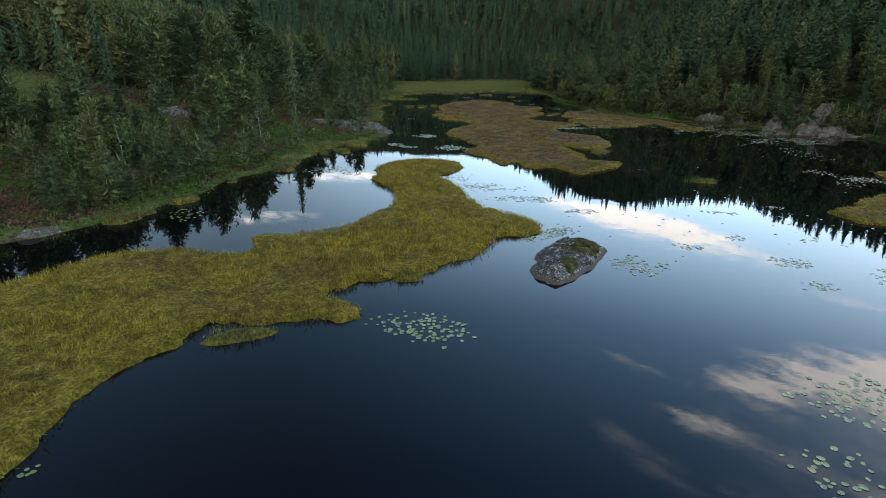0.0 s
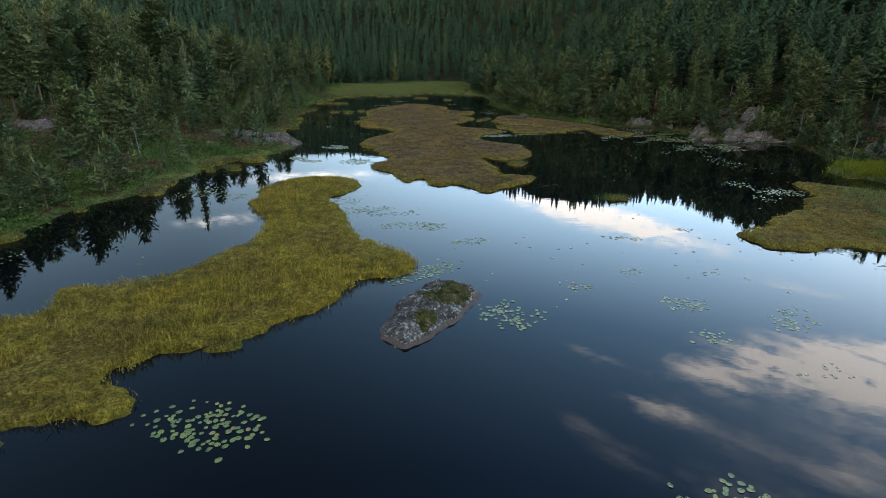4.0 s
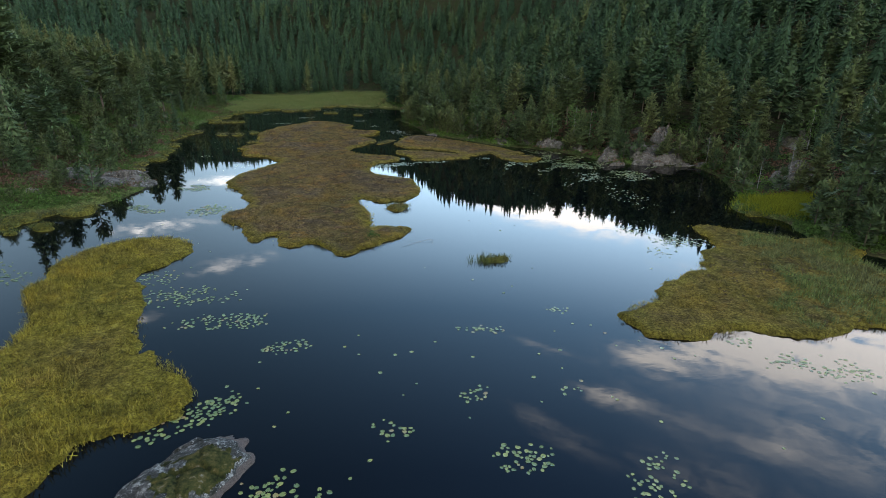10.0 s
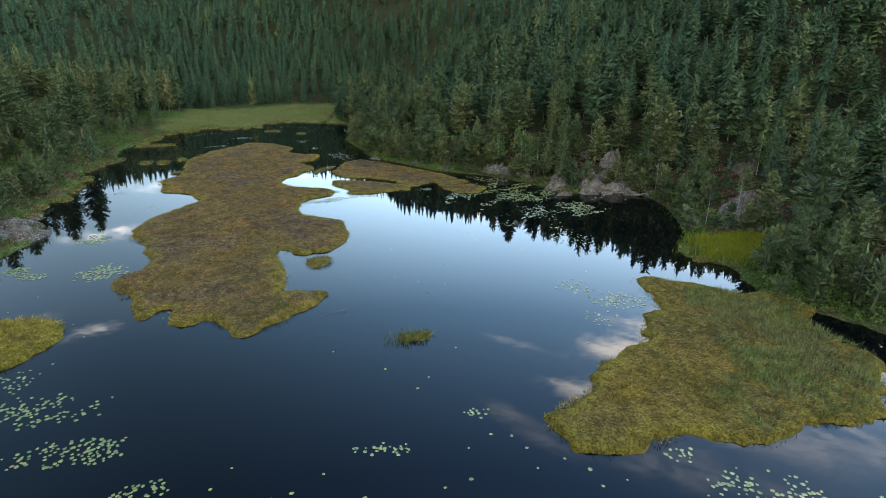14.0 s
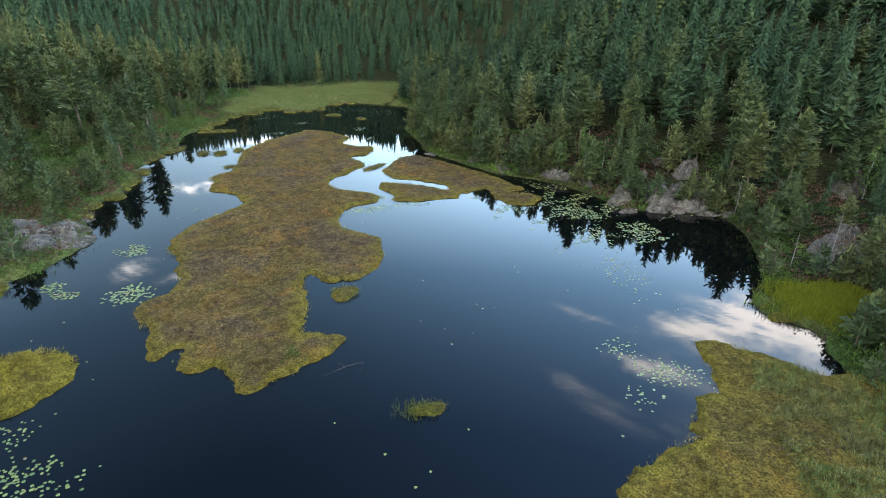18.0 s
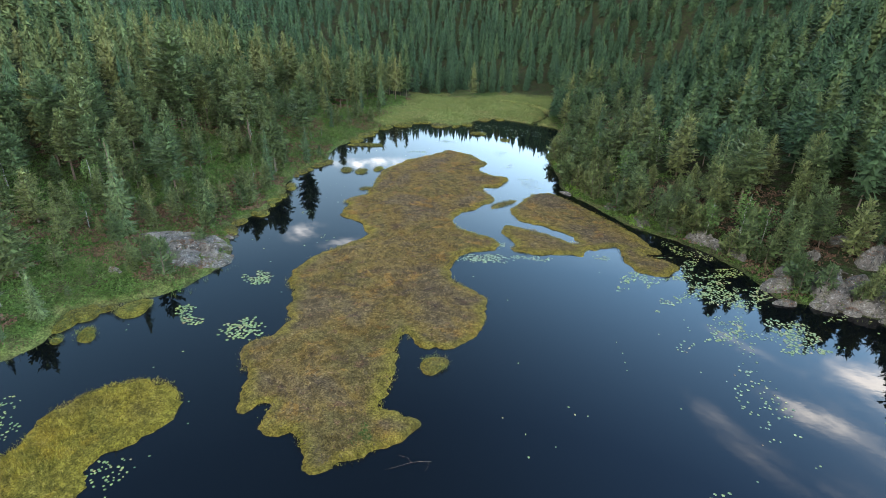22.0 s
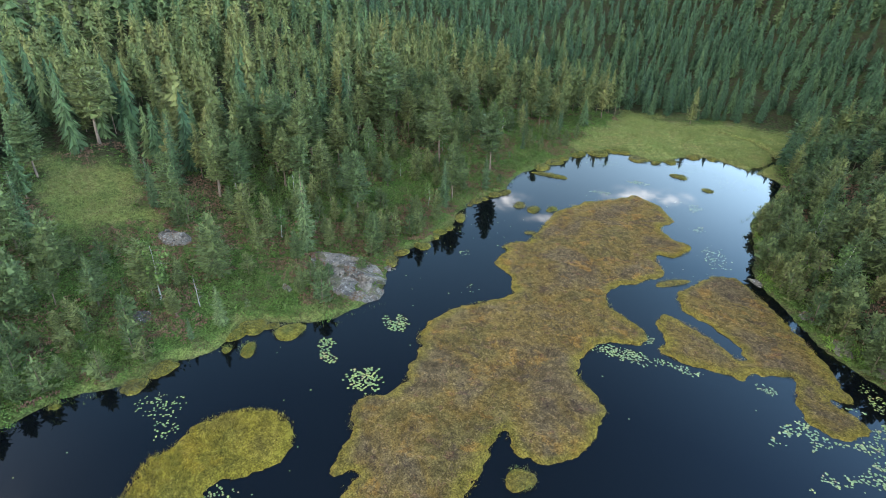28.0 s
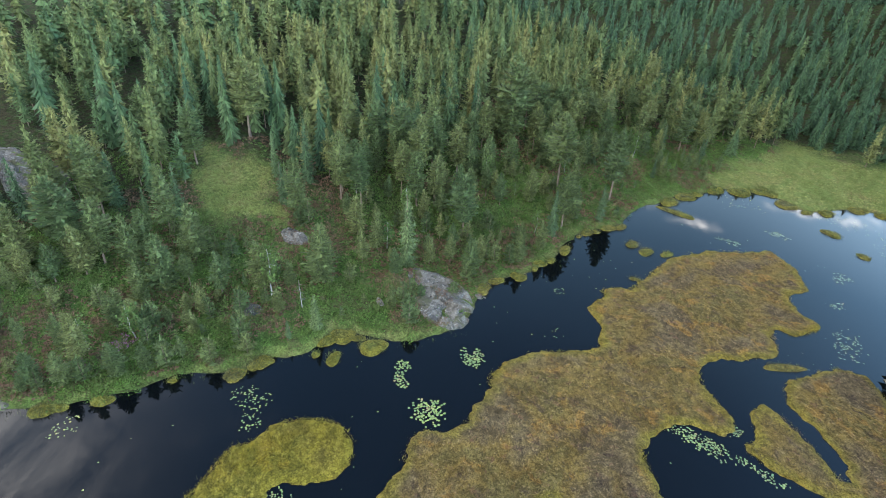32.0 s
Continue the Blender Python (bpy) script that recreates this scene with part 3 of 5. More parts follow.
def land(x, y, s=None):
    """Height of the ground."""
    x, y = np.asarray(x, float), np.asarray(y, float)
    s = shore_reach(x, y) if s is None else s
    bank = np.where(s > 0, 0.28 * ease(s, 0, 0.7) + 0.035 * np.minimum(s, 12), -1.6 * ease(-s, 0, 3.0))
    xe = np.interp(y, [a for a, _ in EAST_LINE], [b for _, b in EAST_LINE])
    xw = np.interp(y, [a for a, _ in WEST_LINE], [b for _, b in WEST_LINE])
    de, dw, dn, ds = np.maximum(x - xe, 0), np.maximum(xw - x, 0), np.maximum(y - 204, 0), np.maximum(-50 - y, 0)
    hill = (0.22 * np.minimum(de, 18) + 0.36 * np.maximum(de - 18, 0)) * np.interp(y, [60, 100, 140, 200], [0.50, 0.62, 0.96, 1.1])
    hill = hill + 0.05 * np.minimum(dw, 12) + 0.19 * np.maximum(dw - 12, 0) + 0.21 * dn + 0.2 * ds
    hill = 44 * np.tanh(hill / 44) + 0.17 * np.clip(dn - 70, 0, 260) + 30 * np.exp(-(((x - 88) / 60) ** 2) - ((y - 305) / 70) ** 2)
    inland = ease(s, 0.5, 6)
    lumps = (0.35 * rough(x, y, 4, 41) + 1.1 * rough(x, y, 16, 43)) * ease(s, 2, 14) * (1 - 0.85 * wetness(x, y, s))
    bank = bank - 1.5 * (1 - ease(creek(x, y), 0.35, 0.95)) * (s > 0)
    far = 7.0 * rough(x, y, 55, 47) * ease(np.maximum.reduce([de, dw, dn, ds]), 30, 110)
    return bank + (hill + lumps) * inland + far


def mesh_of(name, verts, faces, mats=(), smooth=False):
    me = bpy.data.meshes.new(name)
    verts, faces = np.asarray(verts, np.float32), np.asarray(faces, np.int32)
    me.vertices.add(len(verts))
    me.vertices.foreach_set("co", verts.ravel())
    k = faces.shape[1]
    me.loops.add(faces.size)
    me.loops.foreach_set("vertex_index", faces.ravel())
    me.polygons.add(len(faces))
    me.polygons.foreach_set("loop_start", np.arange(0, faces.size, k, dtype=np.int32))
    me.polygons.foreach_set("loop_total", np.full(len(faces), k, np.int32))
    me.polygons.foreach_set("use_smooth", np.full(len(faces), smooth, bool))
    for m in mats:
        me.materials.append(m)
    me.update(calc_edges=True)
    me.validate()
    return me


def point_values(me, name, values):
    a = me.attributes.new(name, "FLOAT", "POINT")
    a.data.foreach_set("value", np.asarray(values, np.float32))


def grid_faces(nx, ny):
    i = (np.arange(ny - 1)[:, None] * nx + np.arange(nx - 1)[None]).ravel()
    return np.stack([i, i + 1, i + 1 + nx, i + nx], 1)


def part(name, me, parent, label=""):
    ob = new(name, me)
    ob.parent = parent
    return tagged(ob, label) if label else ob


# ---- ground and water ----
grow = np.cumsum(1.2 * 1.16 ** np.arange(1, 38))
gx = np.concatenate([(-70 - grow)[::-1], np.arange(-70, 100, 0.95), 100 + grow])
gy = np.concatenate([(-14 - grow)[::-1], np.arange(-14, 160, 0.85), np.arange(160.1, 192, 0.5), np.arange(192.3, 214, 0.85), 214 + grow])
GX, GY = (a.ravel() for a in np.meshgrid(gx, gy))
S = shore_reach(GX, GY)
me = mesh_of("ground", np.stack([GX, GY, land(GX, GY, S)], 1), grid_faces(len(gx), len(gy)), [M_GROUND], True)
point_values(me, "wet", wetness(GX, GY, S))
# floor under the trees: needle litter with the wood's shade in its colour
point_values(me, "shaded_litter", ease(S + 6 * rough(GX, GY, 12, 55), np.where(GX > 15, -1, 16), np.where(GX > 15, 5, 38)) * (1 - wetness(GX, GY, S)))
point_values(me, "bed", np.maximum(1 - ease(S, -0.4, 0.05), 0.9 * (1 - ease(creek(GX, GY), 0.3, 0.9))))
ground = tagged(new("ground", me), "mossy green forest floor with heather and open fen", "ground", kind="structure")
water = tagged(new("water", mesh_of("water", [(-90, -90, 0), (120, -90, 0), (120, 200, 0), (-90, 200, 0)], [(0, 1, 2, 3)], [M_WATER])),
               "calm dark tarn water mirroring the evening sky", "water", kind="structure")
BOTTOM = -1.6


def bog_island(name, ring, mat, label, top=0.26, step=0.4, seed=0, hummock=0.12, edge=0.62):
    """A floating mat of bog that rises steeply out of the water, with a ragged rim and low hummocks."""
    ring = rounded(ring, 1)
    (x0, y0), (x1, y1) = ring.min(0) - 1.2, ring.max(0) + 1.2
    ax, ay = np.arange(x0, x1, step), np.arange(y0, y1, step)
    X, Y = (a.ravel() for a in np.meshgrid(ax, ay))
    s = reach(X, Y, ring) + edge * rough(X, Y, 2.0, 60 + seed) + 0.8 * edge * rough(X, Y, 0.95, 160 + seed)
    z = -0.75 * ease(-s, -0.05, 0.55) + (top * ease(s, -0.15, 0.45) - 0.02)
    z = z + (hummock * rough(X, Y, 1.8, 70 + seed) + 0.6 * hummock * rough(X, Y, 0.7, 90 + seed)) * ease(s, 0.2, 1.2) + 0.05 * ease(s, 0.1, 0.5) * (1 - ease(s, 0.7, 1.6))
    f = grid_faces(len(ax), len(ay))
    f = f[(s[f] > -0.75).any(1)]
    used, back = np.unique(f, return_inverse=True)
    me = mesh_of("moss_mat", np.stack([X, Y, z], 1)[used], back.reshape(f.shape), [mat], True)
    point_values(me, "rim", (1 - ease(s + 0.6 * rough(X, Y, 3.0, 170 + seed), 0.3, 1.5))[used])
    top_ = tagged(new(name), label, "bog island")
    part("moss_mat", me, top_)
    return top_, ring


island, R_ISLAND = bog_island("bog_island", ISLAND_W + ISLAND_E, M_PEAT, "long ochre and brown peat bog island with dark hollows", 0.26, 0.3, 1, 0.22)
tongue, R_TONGUE = bog_island("sedge_island", TONGUE_E + TONGUE_W, M_SEDGE, "yellow-green sedge tongue floating on the tarn", 0.24, 0.3, 2)
spit, R_SPIT = bog_island("bog_island", SPIT, M_PEAT, "narrow olive bog spit with a water slit", 0.22, 0.3, 3)
east_bog, R_EAST_BOG = bog_island("bog_island", EAST_BOG, M_FLAT, "broad russet bog flat with greener sedge", 0.26, 0.3, 4, 0.18)


def oval(cx, cy, rx, ry, turn=0.0, n=12, seed=0):
    a = np.linspace(0, 2 * np.pi, n, endpoint=False)
    r = 1 + 0.16 * np.sin(2 * a + seed) + 0.1 * np.sin(3 * a + 2.1 * seed)
    x, y, c, s = rx * r * np.cos(a), ry * r * np.sin(a), math.cos(radians(turn)), math.sin(radians(turn))
    return list(zip(cx + c * x - s * y, cy + s * x + c * y))


TUSSOCKS = [  # middle, half length, half width, turn, 0 sedge or 1 peat, height
    (19.4, 68.6, 1.2, 1.4, 0, 1, 0.22), (20.8, 109.4, 2.6, 0.8, 50, 1, 0.16), (10.3, 153.0, 1.7, 1.2, 0, 0, 0.25), (16.8, 148.8, 1.2, 0.9, 0, 0, 0.22),
    (-8.2, 119.1, 1.1, 1.3, 0, 0, 0.25), (-5.4, 119.0, 1.2, 1.3, 0, 0, 0.25), (-3.0, 121.2, 0.8, 1.2, 0, 0, 0.22), (-1.6, 110.6, 1.0, 0.6, 20, 0, 0.18),
    (-10.6, 136.3, 3.4, 1.0, 12, 0, 0.25), (25.9, 53.0, 1.2, 0.7, 20, 0, 0.20), (-15.2, 68.3, 1.3, 1.5, 0, 0, 0.30), (-12.6, 65.3, 0.9, 1.3, 40, 0, 0.28),
    (-11.6, 70.2, 1.9, 1.5, 50, 0, 0.32), (-8.9, 20.9, 1.5, 0.7, 15, 0, 0.20), (-1.9, 27.5, 0.8, 0.5, 10, 0, 0.20), (56.6, 62.4, 1.6, 1.0, 30, 0, 0.25),
    (-12.8, 96.0, 1.2, 0.8, 0, 0, 0.25), (-13.2, 101.5, 1.6, 0.9, 60, 0, 0.25),
]
for k, (cx, cy, rx, ry, turn, kind, top) in enumerate(TUSSOCKS):
    ob, _ = bog_island("tussock", oval(cx, cy, rx, ry, turn, 12, k), (M_HUMMOCK, M_PEAT)[kind],
                       ("small yellow-green sedge tussock in the water", "small brown peat tussock in the water")[kind], top, 0.22, 10 + k, 0.05, 0.14)
    tagged(ob, category="tussock", group="tussocks in the tarn")

# sedge hummocks that break up the western and northern shoreline
rng = np.random.default_rng(71)
edge_ = LAKE[len(LAKE) * 48 // 100:]
for k in range(66):
    i = rng.integers(2, len(edge_) - 2)
    (ax_, ay_), (bx_, by_) = edge_[i - 1], edge_[i + 1]
    if not 36 < ay_ < 172:
        continue
    nx_, ny_ = -(by_ - ay_), bx_ - ax_
    d = rng.uniform(0.1, 1.0) / (math.hypot(nx_, ny_) + 1e-6)
    r_ = rng.uniform(0.45, 1.15) * (1.7 if ay_ > 140 else 1.0)
    cx_, cy_ = edge_[i][0] + nx_ * d, edge_[i][1] + ny_ * d
    if -11 < cy_ - 82 < 7 and cx_ > -22:
        continue
    ob, _ = bog_island("tussock", oval(cx_, cy_, r_ * 1.3, r_, math.degrees(math.atan2(by_ - ay_, bx_ - ax_)), 12, k), M_HUMMOCK, "rounded sedge hummock at the shoreline", rng.uniform(0.22, 0.34), 0.2, 40 + k, 0.06, 0.16)
    tagged(ob, category="tussock", group="hummocks along the shore")
    TUSSOCKS.append((cx_, cy_, r_ * 1.3, r_, math.degrees(math.atan2(by_ - ay_, bx_ - ax_)), 0, 0.3))

# ---- grass ----


def blades(name, x, y, z, height, width, mat, label, seed, per=4, lean=0.7, spread=0.16, bunch="sedge", parent=None):
    """Clumps of thin upright blades; x, y, z, height: arrays over the clumps."""
    rng = np.random.default_rng(seed)
    n = len(x)
    h = np.repeat(height, per) * rng.uniform(0.6, 1.25, n * per)
    bx, by = np.repeat(x, per) + rng.normal(0, spread, n * per), np.repeat(y, per) + rng.normal(0, spread, n * per)
    a, tilt = rng.uniform(0, 2 * np.pi, n * per), rng.normal(0, lean, n * per) * h
    side = np.stack([np.cos(a), np.sin(a), 0 * a], 1) * (width * rng.uniform(0.6, 1.4, n * per))[:, None]
    base = np.stack([bx, by, np.repeat(z, per) - 0.04], 1)
    t2 = rng.uniform(0, 2 * np.pi, n * per)
    tip = base + np.stack([np.cos(t2) * tilt, np.sin(t2) * tilt, h], 1)
    verts = np.stack([base - side, base + side, tip], 1).reshape(-1, 3)
    me = mesh_of(name, verts, np.arange(3 * n * per).reshape(-1, 3), [mat])
    ob = new(name, me)
    if parent is not None:  # part of its island
        ob.parent = parent
        return tagged(ob, label, kind="stuff")
    return tagged(ob, label, bunch, kind="stuff")


def strewn(ring, per_metre, seed, rim=0.05):
    rng = np.random.default_rng(seed)
    (x0, y0), (x1, y1) = ring.min(0), ring.max(0)
    n = int((x1 - x0) * (y1 - y0) * per_metre)
    x, y = rng.uniform(x0, x1, n), rng.uniform(y0, y1, n)
    s = reach(x, y, ring)
    keep = s > rim
    return x[keep], y[keep], s[keep]


for name, base_, ring, many, mat, tall, label, seed, top in (
        ("sedge_grass", tongue, R_TONGUE, 46, M_SEDGE_BLADE, 0.46, "dense yellow-green sedge blades", 21, 0.2),
        ("bog_grass", island, R_ISLAND, 34, M_PEAT_BLADE, 0.30, "short ochre bog grass and heather", 22, 0.2),
        ("bog_grass", spit, R_SPIT, 32, M_PEAT_BLADE, 0.26, "short olive bog grass", 23, 0.17),
        ("bog_grass", east_bog, R_EAST_BOG, 36, M_FLAT_BLADE, 0.30, "russet bog grass", 24, 0.2)):
    x, y, s = strewn(ring, many, seed)
    patchy = rough(x, y, 2.6, seed + 5) + 0.5 * rough(x, y, 0.9, seed + 6)
    h = tall * (0.72 + 0.5 * rough(x, y, 5.0, seed)) * (0.8 + 0.4 * rough(x, y, 1.0, seed + 3))
    keep = patchy > (-0.75 if mat is M_SEDGE_BLADE else -0.22)  # bare moss between the stands of grass
    edge_here = keep & (s < 0.45 + 0.7 * rough(x, y, 3.0, seed + 8))
    keep &= ~edge_here
    if base_ is east_bog:  # taller green sedge towards the shore
        tall_here = keep & (x + 0.5 * (45 - y) > 46 + 3.5 * rough(x, y, 4.0, 251) + 2 * rough(x, y, 1.2, 252))
        keep &= ~tall_here
        blades("sedge_grass", x[tall_here], y[tall_here], np.full(tall_here.sum(), top), 0.45 + 0 * x[tall_here], 0.022, M_GREEN_BLADE, "taller fresh green sedge on the landward side", 99, parent=base_)
    blades(name, x[keep], y[keep], np.full(keep.sum(), top), h[keep], 0.021, mat, label, seed, parent=base_)
    blades("rim_grass", x[edge_here], y[edge_here], np.full(edge_here.sum(), top * 0.8), h[edge_here], 0.021, M_RIM_BLADE, "brighter yellow-green sedge along the rim", seed + 60, parent=base_)

rng = np.random.default_rng(31)
tx, ty, tz, th = [], [], [], []
for cx, cy, rx, ry, turn, kind, top in TUSSOCKS:
    n = int(70 * rx * ry) + 20
    r, a = np.sqrt(rng.uniform(0, 0.9, n)), rng.uniform(0, 2 * np.pi, n)
    c, s_ = math.cos(radians(turn)), math.sin(radians(turn))
    u, v = rx * r * np.cos(a), ry * r * np.sin(a)
    tx.append(cx + c * u - s_ * v), ty.append(cy + s_ * u + c * v)
    tz.append(np.full(n, top * 0.7)), th.append(np.full(n, 0.30))
blades("tussock_grass", np.concatenate(tx), np.concatenate(ty), np.concatenate(tz), np.concatenate(th), 0.022, M_HUMMOCK_BLADE, "sedge blades on the small tussocks", 32)

# fen meadow, shore fringe and glade
n = 260000
x, y = rng.uniform(-75, 72, n), rng.uniform(25, 210, n)
s = shore_reach(x, y)
w = wetness(x, y, s)
keep = (s > -0.1) & (w > rng.uniform(0.25, 0.9, n)) & (creek(x, y) > 0.6)
x, y, s = x[keep], y[keep], s[keep]
blades("fen_grass", x, y, np.maximum(land(x, y, s), 0), 0.42 * (0.8 + 0.5 * rough(x, y, 6, 77)), 0.035, M_FEN_BLADE, "fresh green fen grass along the shore", 33, 4, 0.7, 0.2, "grass")

# ---- trees ----


def kites(at, along, length, width, rng, spin=0.45):
    """Narrow four-cornered sprays of needles: at each place, pointing along, with a random side."""
    n = len(at)
    along = along / np.linalg.norm(along, axis=1)[:, None]
    side = np.cross(along, np.array([0, 0, 1.0]) + rng.normal(0, spin, (n, 3)))
    side /= np.linalg.norm(side, axis=1)[:, None] + 1e-9
    L, Wd = length * rng.uniform(0.7, 1.3, (n, 1)), width * rng.uniform(0.7, 1.3, (n, 1))
    v = np.stack([at - along * L * 0.5, at + side * Wd * 0.5, at + along * L * 0.5, at - side * Wd * 0.5], 1)
    return v.reshape(-1, 3)


def trunk_mesh(name, height, radius, mat, rng, sides=6, rings=6, bend=0.25, stubs=0):
    zs = np.linspace(-0.4, height * 0.97, rings)
    ox, oy = np.cumsum(rng.normal(0, bend / rings, rings)), np.cumsum(rng.normal(0, bend / rings, rings))
    a = np.linspace(0, 2 * np.pi, sides, endpoint=False)
    r = radius * (1 - 0.9 * np.clip(zs / height, 0, 1)) + 0.012
    r[0] *= 1.35
    v = np.stack([ox[:, None] + r[:, None] * np.cos(a), oy[:, None] + r[:, None] * np.sin(a), np.repeat(zs[:, None], sides, 1)], 2).reshape(-1, 3)
    f = [(k * sides + i, k * sides + (i + 1) % sides, (k + 1) * sides + (i + 1) % sides, (k + 1) * sides + i) for k in range(rings - 1) for i in range(sides)]
    v, f = list(v), list(f)
    for _ in range(stubs):  # bare boughs
        z, t, L = rng.uniform(0.25, 0.9) * height, rng.uniform(0, 2 * np.pi), rng.uniform(0.5, 1.5) * (1.1 - 0.3 * rng.random())
        b = np.array([np.interp(z, zs, ox), np.interp(z, zs, oy), z])
        d = np.array([math.cos(t), math.sin(t), rng.uniform(-0.15, 0.35)])
        q = np.array([-math.sin(t), math.cos(t), 0]) * 0.025
        u = np.array([0, 0, 0.03])
        k = len(v)
        v += [b - q, b + q, b + u, b + d * L]
        f += [(k, k + 1, k + 3, k + 3), (k + 1, k + 2, k + 3, k + 3), (k + 2, k, k + 3, k + 3)]
    tri = [g for q in f for g in ((q[0], q[1], q[2]), (q[0], q[2], q[3])) if len(set(g)) == 3]
    return mesh_of(name, v, tri, [mat], True), (zs, ox, oy)


def fronds(root, tip, nodes, width, rng, sag=0.0, droop=0.15):
    """Ragged leaf-shaped fans of needles, one along each bough: saw-toothed on both sides, closed along the middle.
    sag: how far the bough's tip bends up (plus) or down, as a share of its length."""
    n = len(root)
    axis = tip - root
    far = np.linalg.norm(axis, axis=1)[:, None]
    flat = np.cross(axis, (0, 0, 1.0))
    flat /= np.linalg.norm(flat, axis=1)[:, None] + 1e-9
    flat = flat + np.array([0, 0, 1.0]) * rng.normal(0, 0.22, (n, 1))
    up = np.array([0, 0, 1.0])

    def on(q):
        return root + axis * q + up * (sag * far * q * q)

    out = []
    for i in range(nodes):
        q0, q1 = 0.10 + 0.84 * i / nodes, 0.10 + 0.84 * (i + 1.35) / nodes
        w = width * far * math.sin(math.pi * (0.20 + 0.70 * (i + 0.5) / nodes)) ** 0.8
        for hand in (-1, 1):
            reach_ = w * rng.uniform(0.65, 1.35, (n, 1))
            a, b = on(q0 + rng.normal(0, 0.03, (n, 1))), on(q1 + rng.normal(0, 0.03, (n, 1)))
            out.append(np.stack([a, b, on(q1 + rng.uniform(-0.02, 0.16, (n, 1))) + hand * flat * reach_ - up * reach_ * (droop + rng.normal(0, 0.15, (n, 1)))], 1))
    return np.stack(out, 1).reshape(-1, 3)


def shoots(at, length, width, rng, wild=0.5):
    """Short upright tufts of needles."""
    n = len(at)
    d = np.array([0, 0, 1.0]) + rng.normal(0, wild, (n, 3))
    a = rng.uniform(0, 2 * np.pi, n)
    side_ = np.stack([np.cos(a), np.sin(a), 0 * a], 1) * width
    L = length * rng.uniform(0.6, 1.4, (n, 1))
    return np.stack([at - side_, at + side_, at + d * L], 1).reshape(-1, 3)


def boughs(height, low, radius, rng, step, per, taper, rise, spine, swell=0.35, skip=0.08):
    """Roots and tips of the boughs, in uneven whorls up the stem, with each bough's height in the crown from 0 to 1."""
    root, tip, level = [], [], []
    z = low * height
    lop = rng.uniform(0, 2 * np.pi)
    while z < height * 0.975:
        f = (z - low * height) / (height * (1 - low))
        r = radius * (1 - f) ** taper * (1 - swell + swell * min(1, f * 3.5)) + 0.10
        r *= rng.uniform(0.80, 1.18)
        ox, oy = (np.interp(z, spine[0], spine[1]), np.interp(z, spine[0], spine[2])) if spine else (0, 0)
        turn = rng.uniform(0, 2 * np.pi)
        many = max(3, round(per * (1 - 0.35 * f)))
        for k in range(many):
            if rng.random() < skip:
                continue
            a = turn + 2 * np.pi * k / many + rng.normal(0, 0.25)
            L = r * rng.uniform(0.72, 1.2) * (1 + 0.14 * math.cos(a - lop))
            zz = z + rng.normal(0, 0.10) * step
            up = rise[0] + (rise[1] - rise[0]) * f + rng.normal(0, 0.08)
            root.append((ox, oy, zz)), tip.append((ox + L * math.cos(a), oy + L * math.sin(a), zz + L * up)), level.append(f)
        z += step * rng.uniform(0.8, 1.2) * (1.12 - 0.40 * f)
    return np.array(root), np.array(tip), np.array(level)


def crown(height, low, radius, rng, step, per, nodes, taper, rise, width, sag, droop, spine=None, split=1, tufts=1, tuft=0.3):
    """All the needles of one tree as triangles. split: side boughs to a bough."""
    root, tip, f = boughs(height, low, radius, rng, step, per, taper, rise, spine)
    out = []
    for k in range(split):
        bend = (k - (split - 1) / 2) * 0.62
        d = tip - root
        c, s_ = math.cos(bend), math.sin(bend)
        start = root + d * (0.0 if bend == 0 else 0.22)
        d2 = np.stack([c * d[:, 0] - s_ * d[:, 1], s_ * d[:, 0] + c * d[:, 1], d[:, 2] + rng.normal(0, 0.05, len(d))], 1) * (1.0 if bend == 0 else 0.72)
        out.append(fronds(start, start + d2, nodes, width * (1.0 if split == 1 else 0.62), rng, sag, droop))
    for k in range(tufts):
        q = rng.uniform(0.45, 1.0, (len(root), 1))
        spot = root + (tip - root) * q + np.array([0, 0, 1.0]) * (sag * q * q * np.linalg.norm(tip - root, axis=1)[:, None])
        out.append(shoots(spot + rng.normal(0, 0.08, spot.shape), tuft, tuft * 0.32, rng))
    cap = np.array([spine[1][-1] if spine else 0.0, spine[2][-1] if spine else 0.0, height * 0.95]) + rng.normal(0, 0.05, (4, 3))
    out.append(shoots(cap, height * 0.07, 0.07, rng, 0.12))
    return np.concatenate(out)


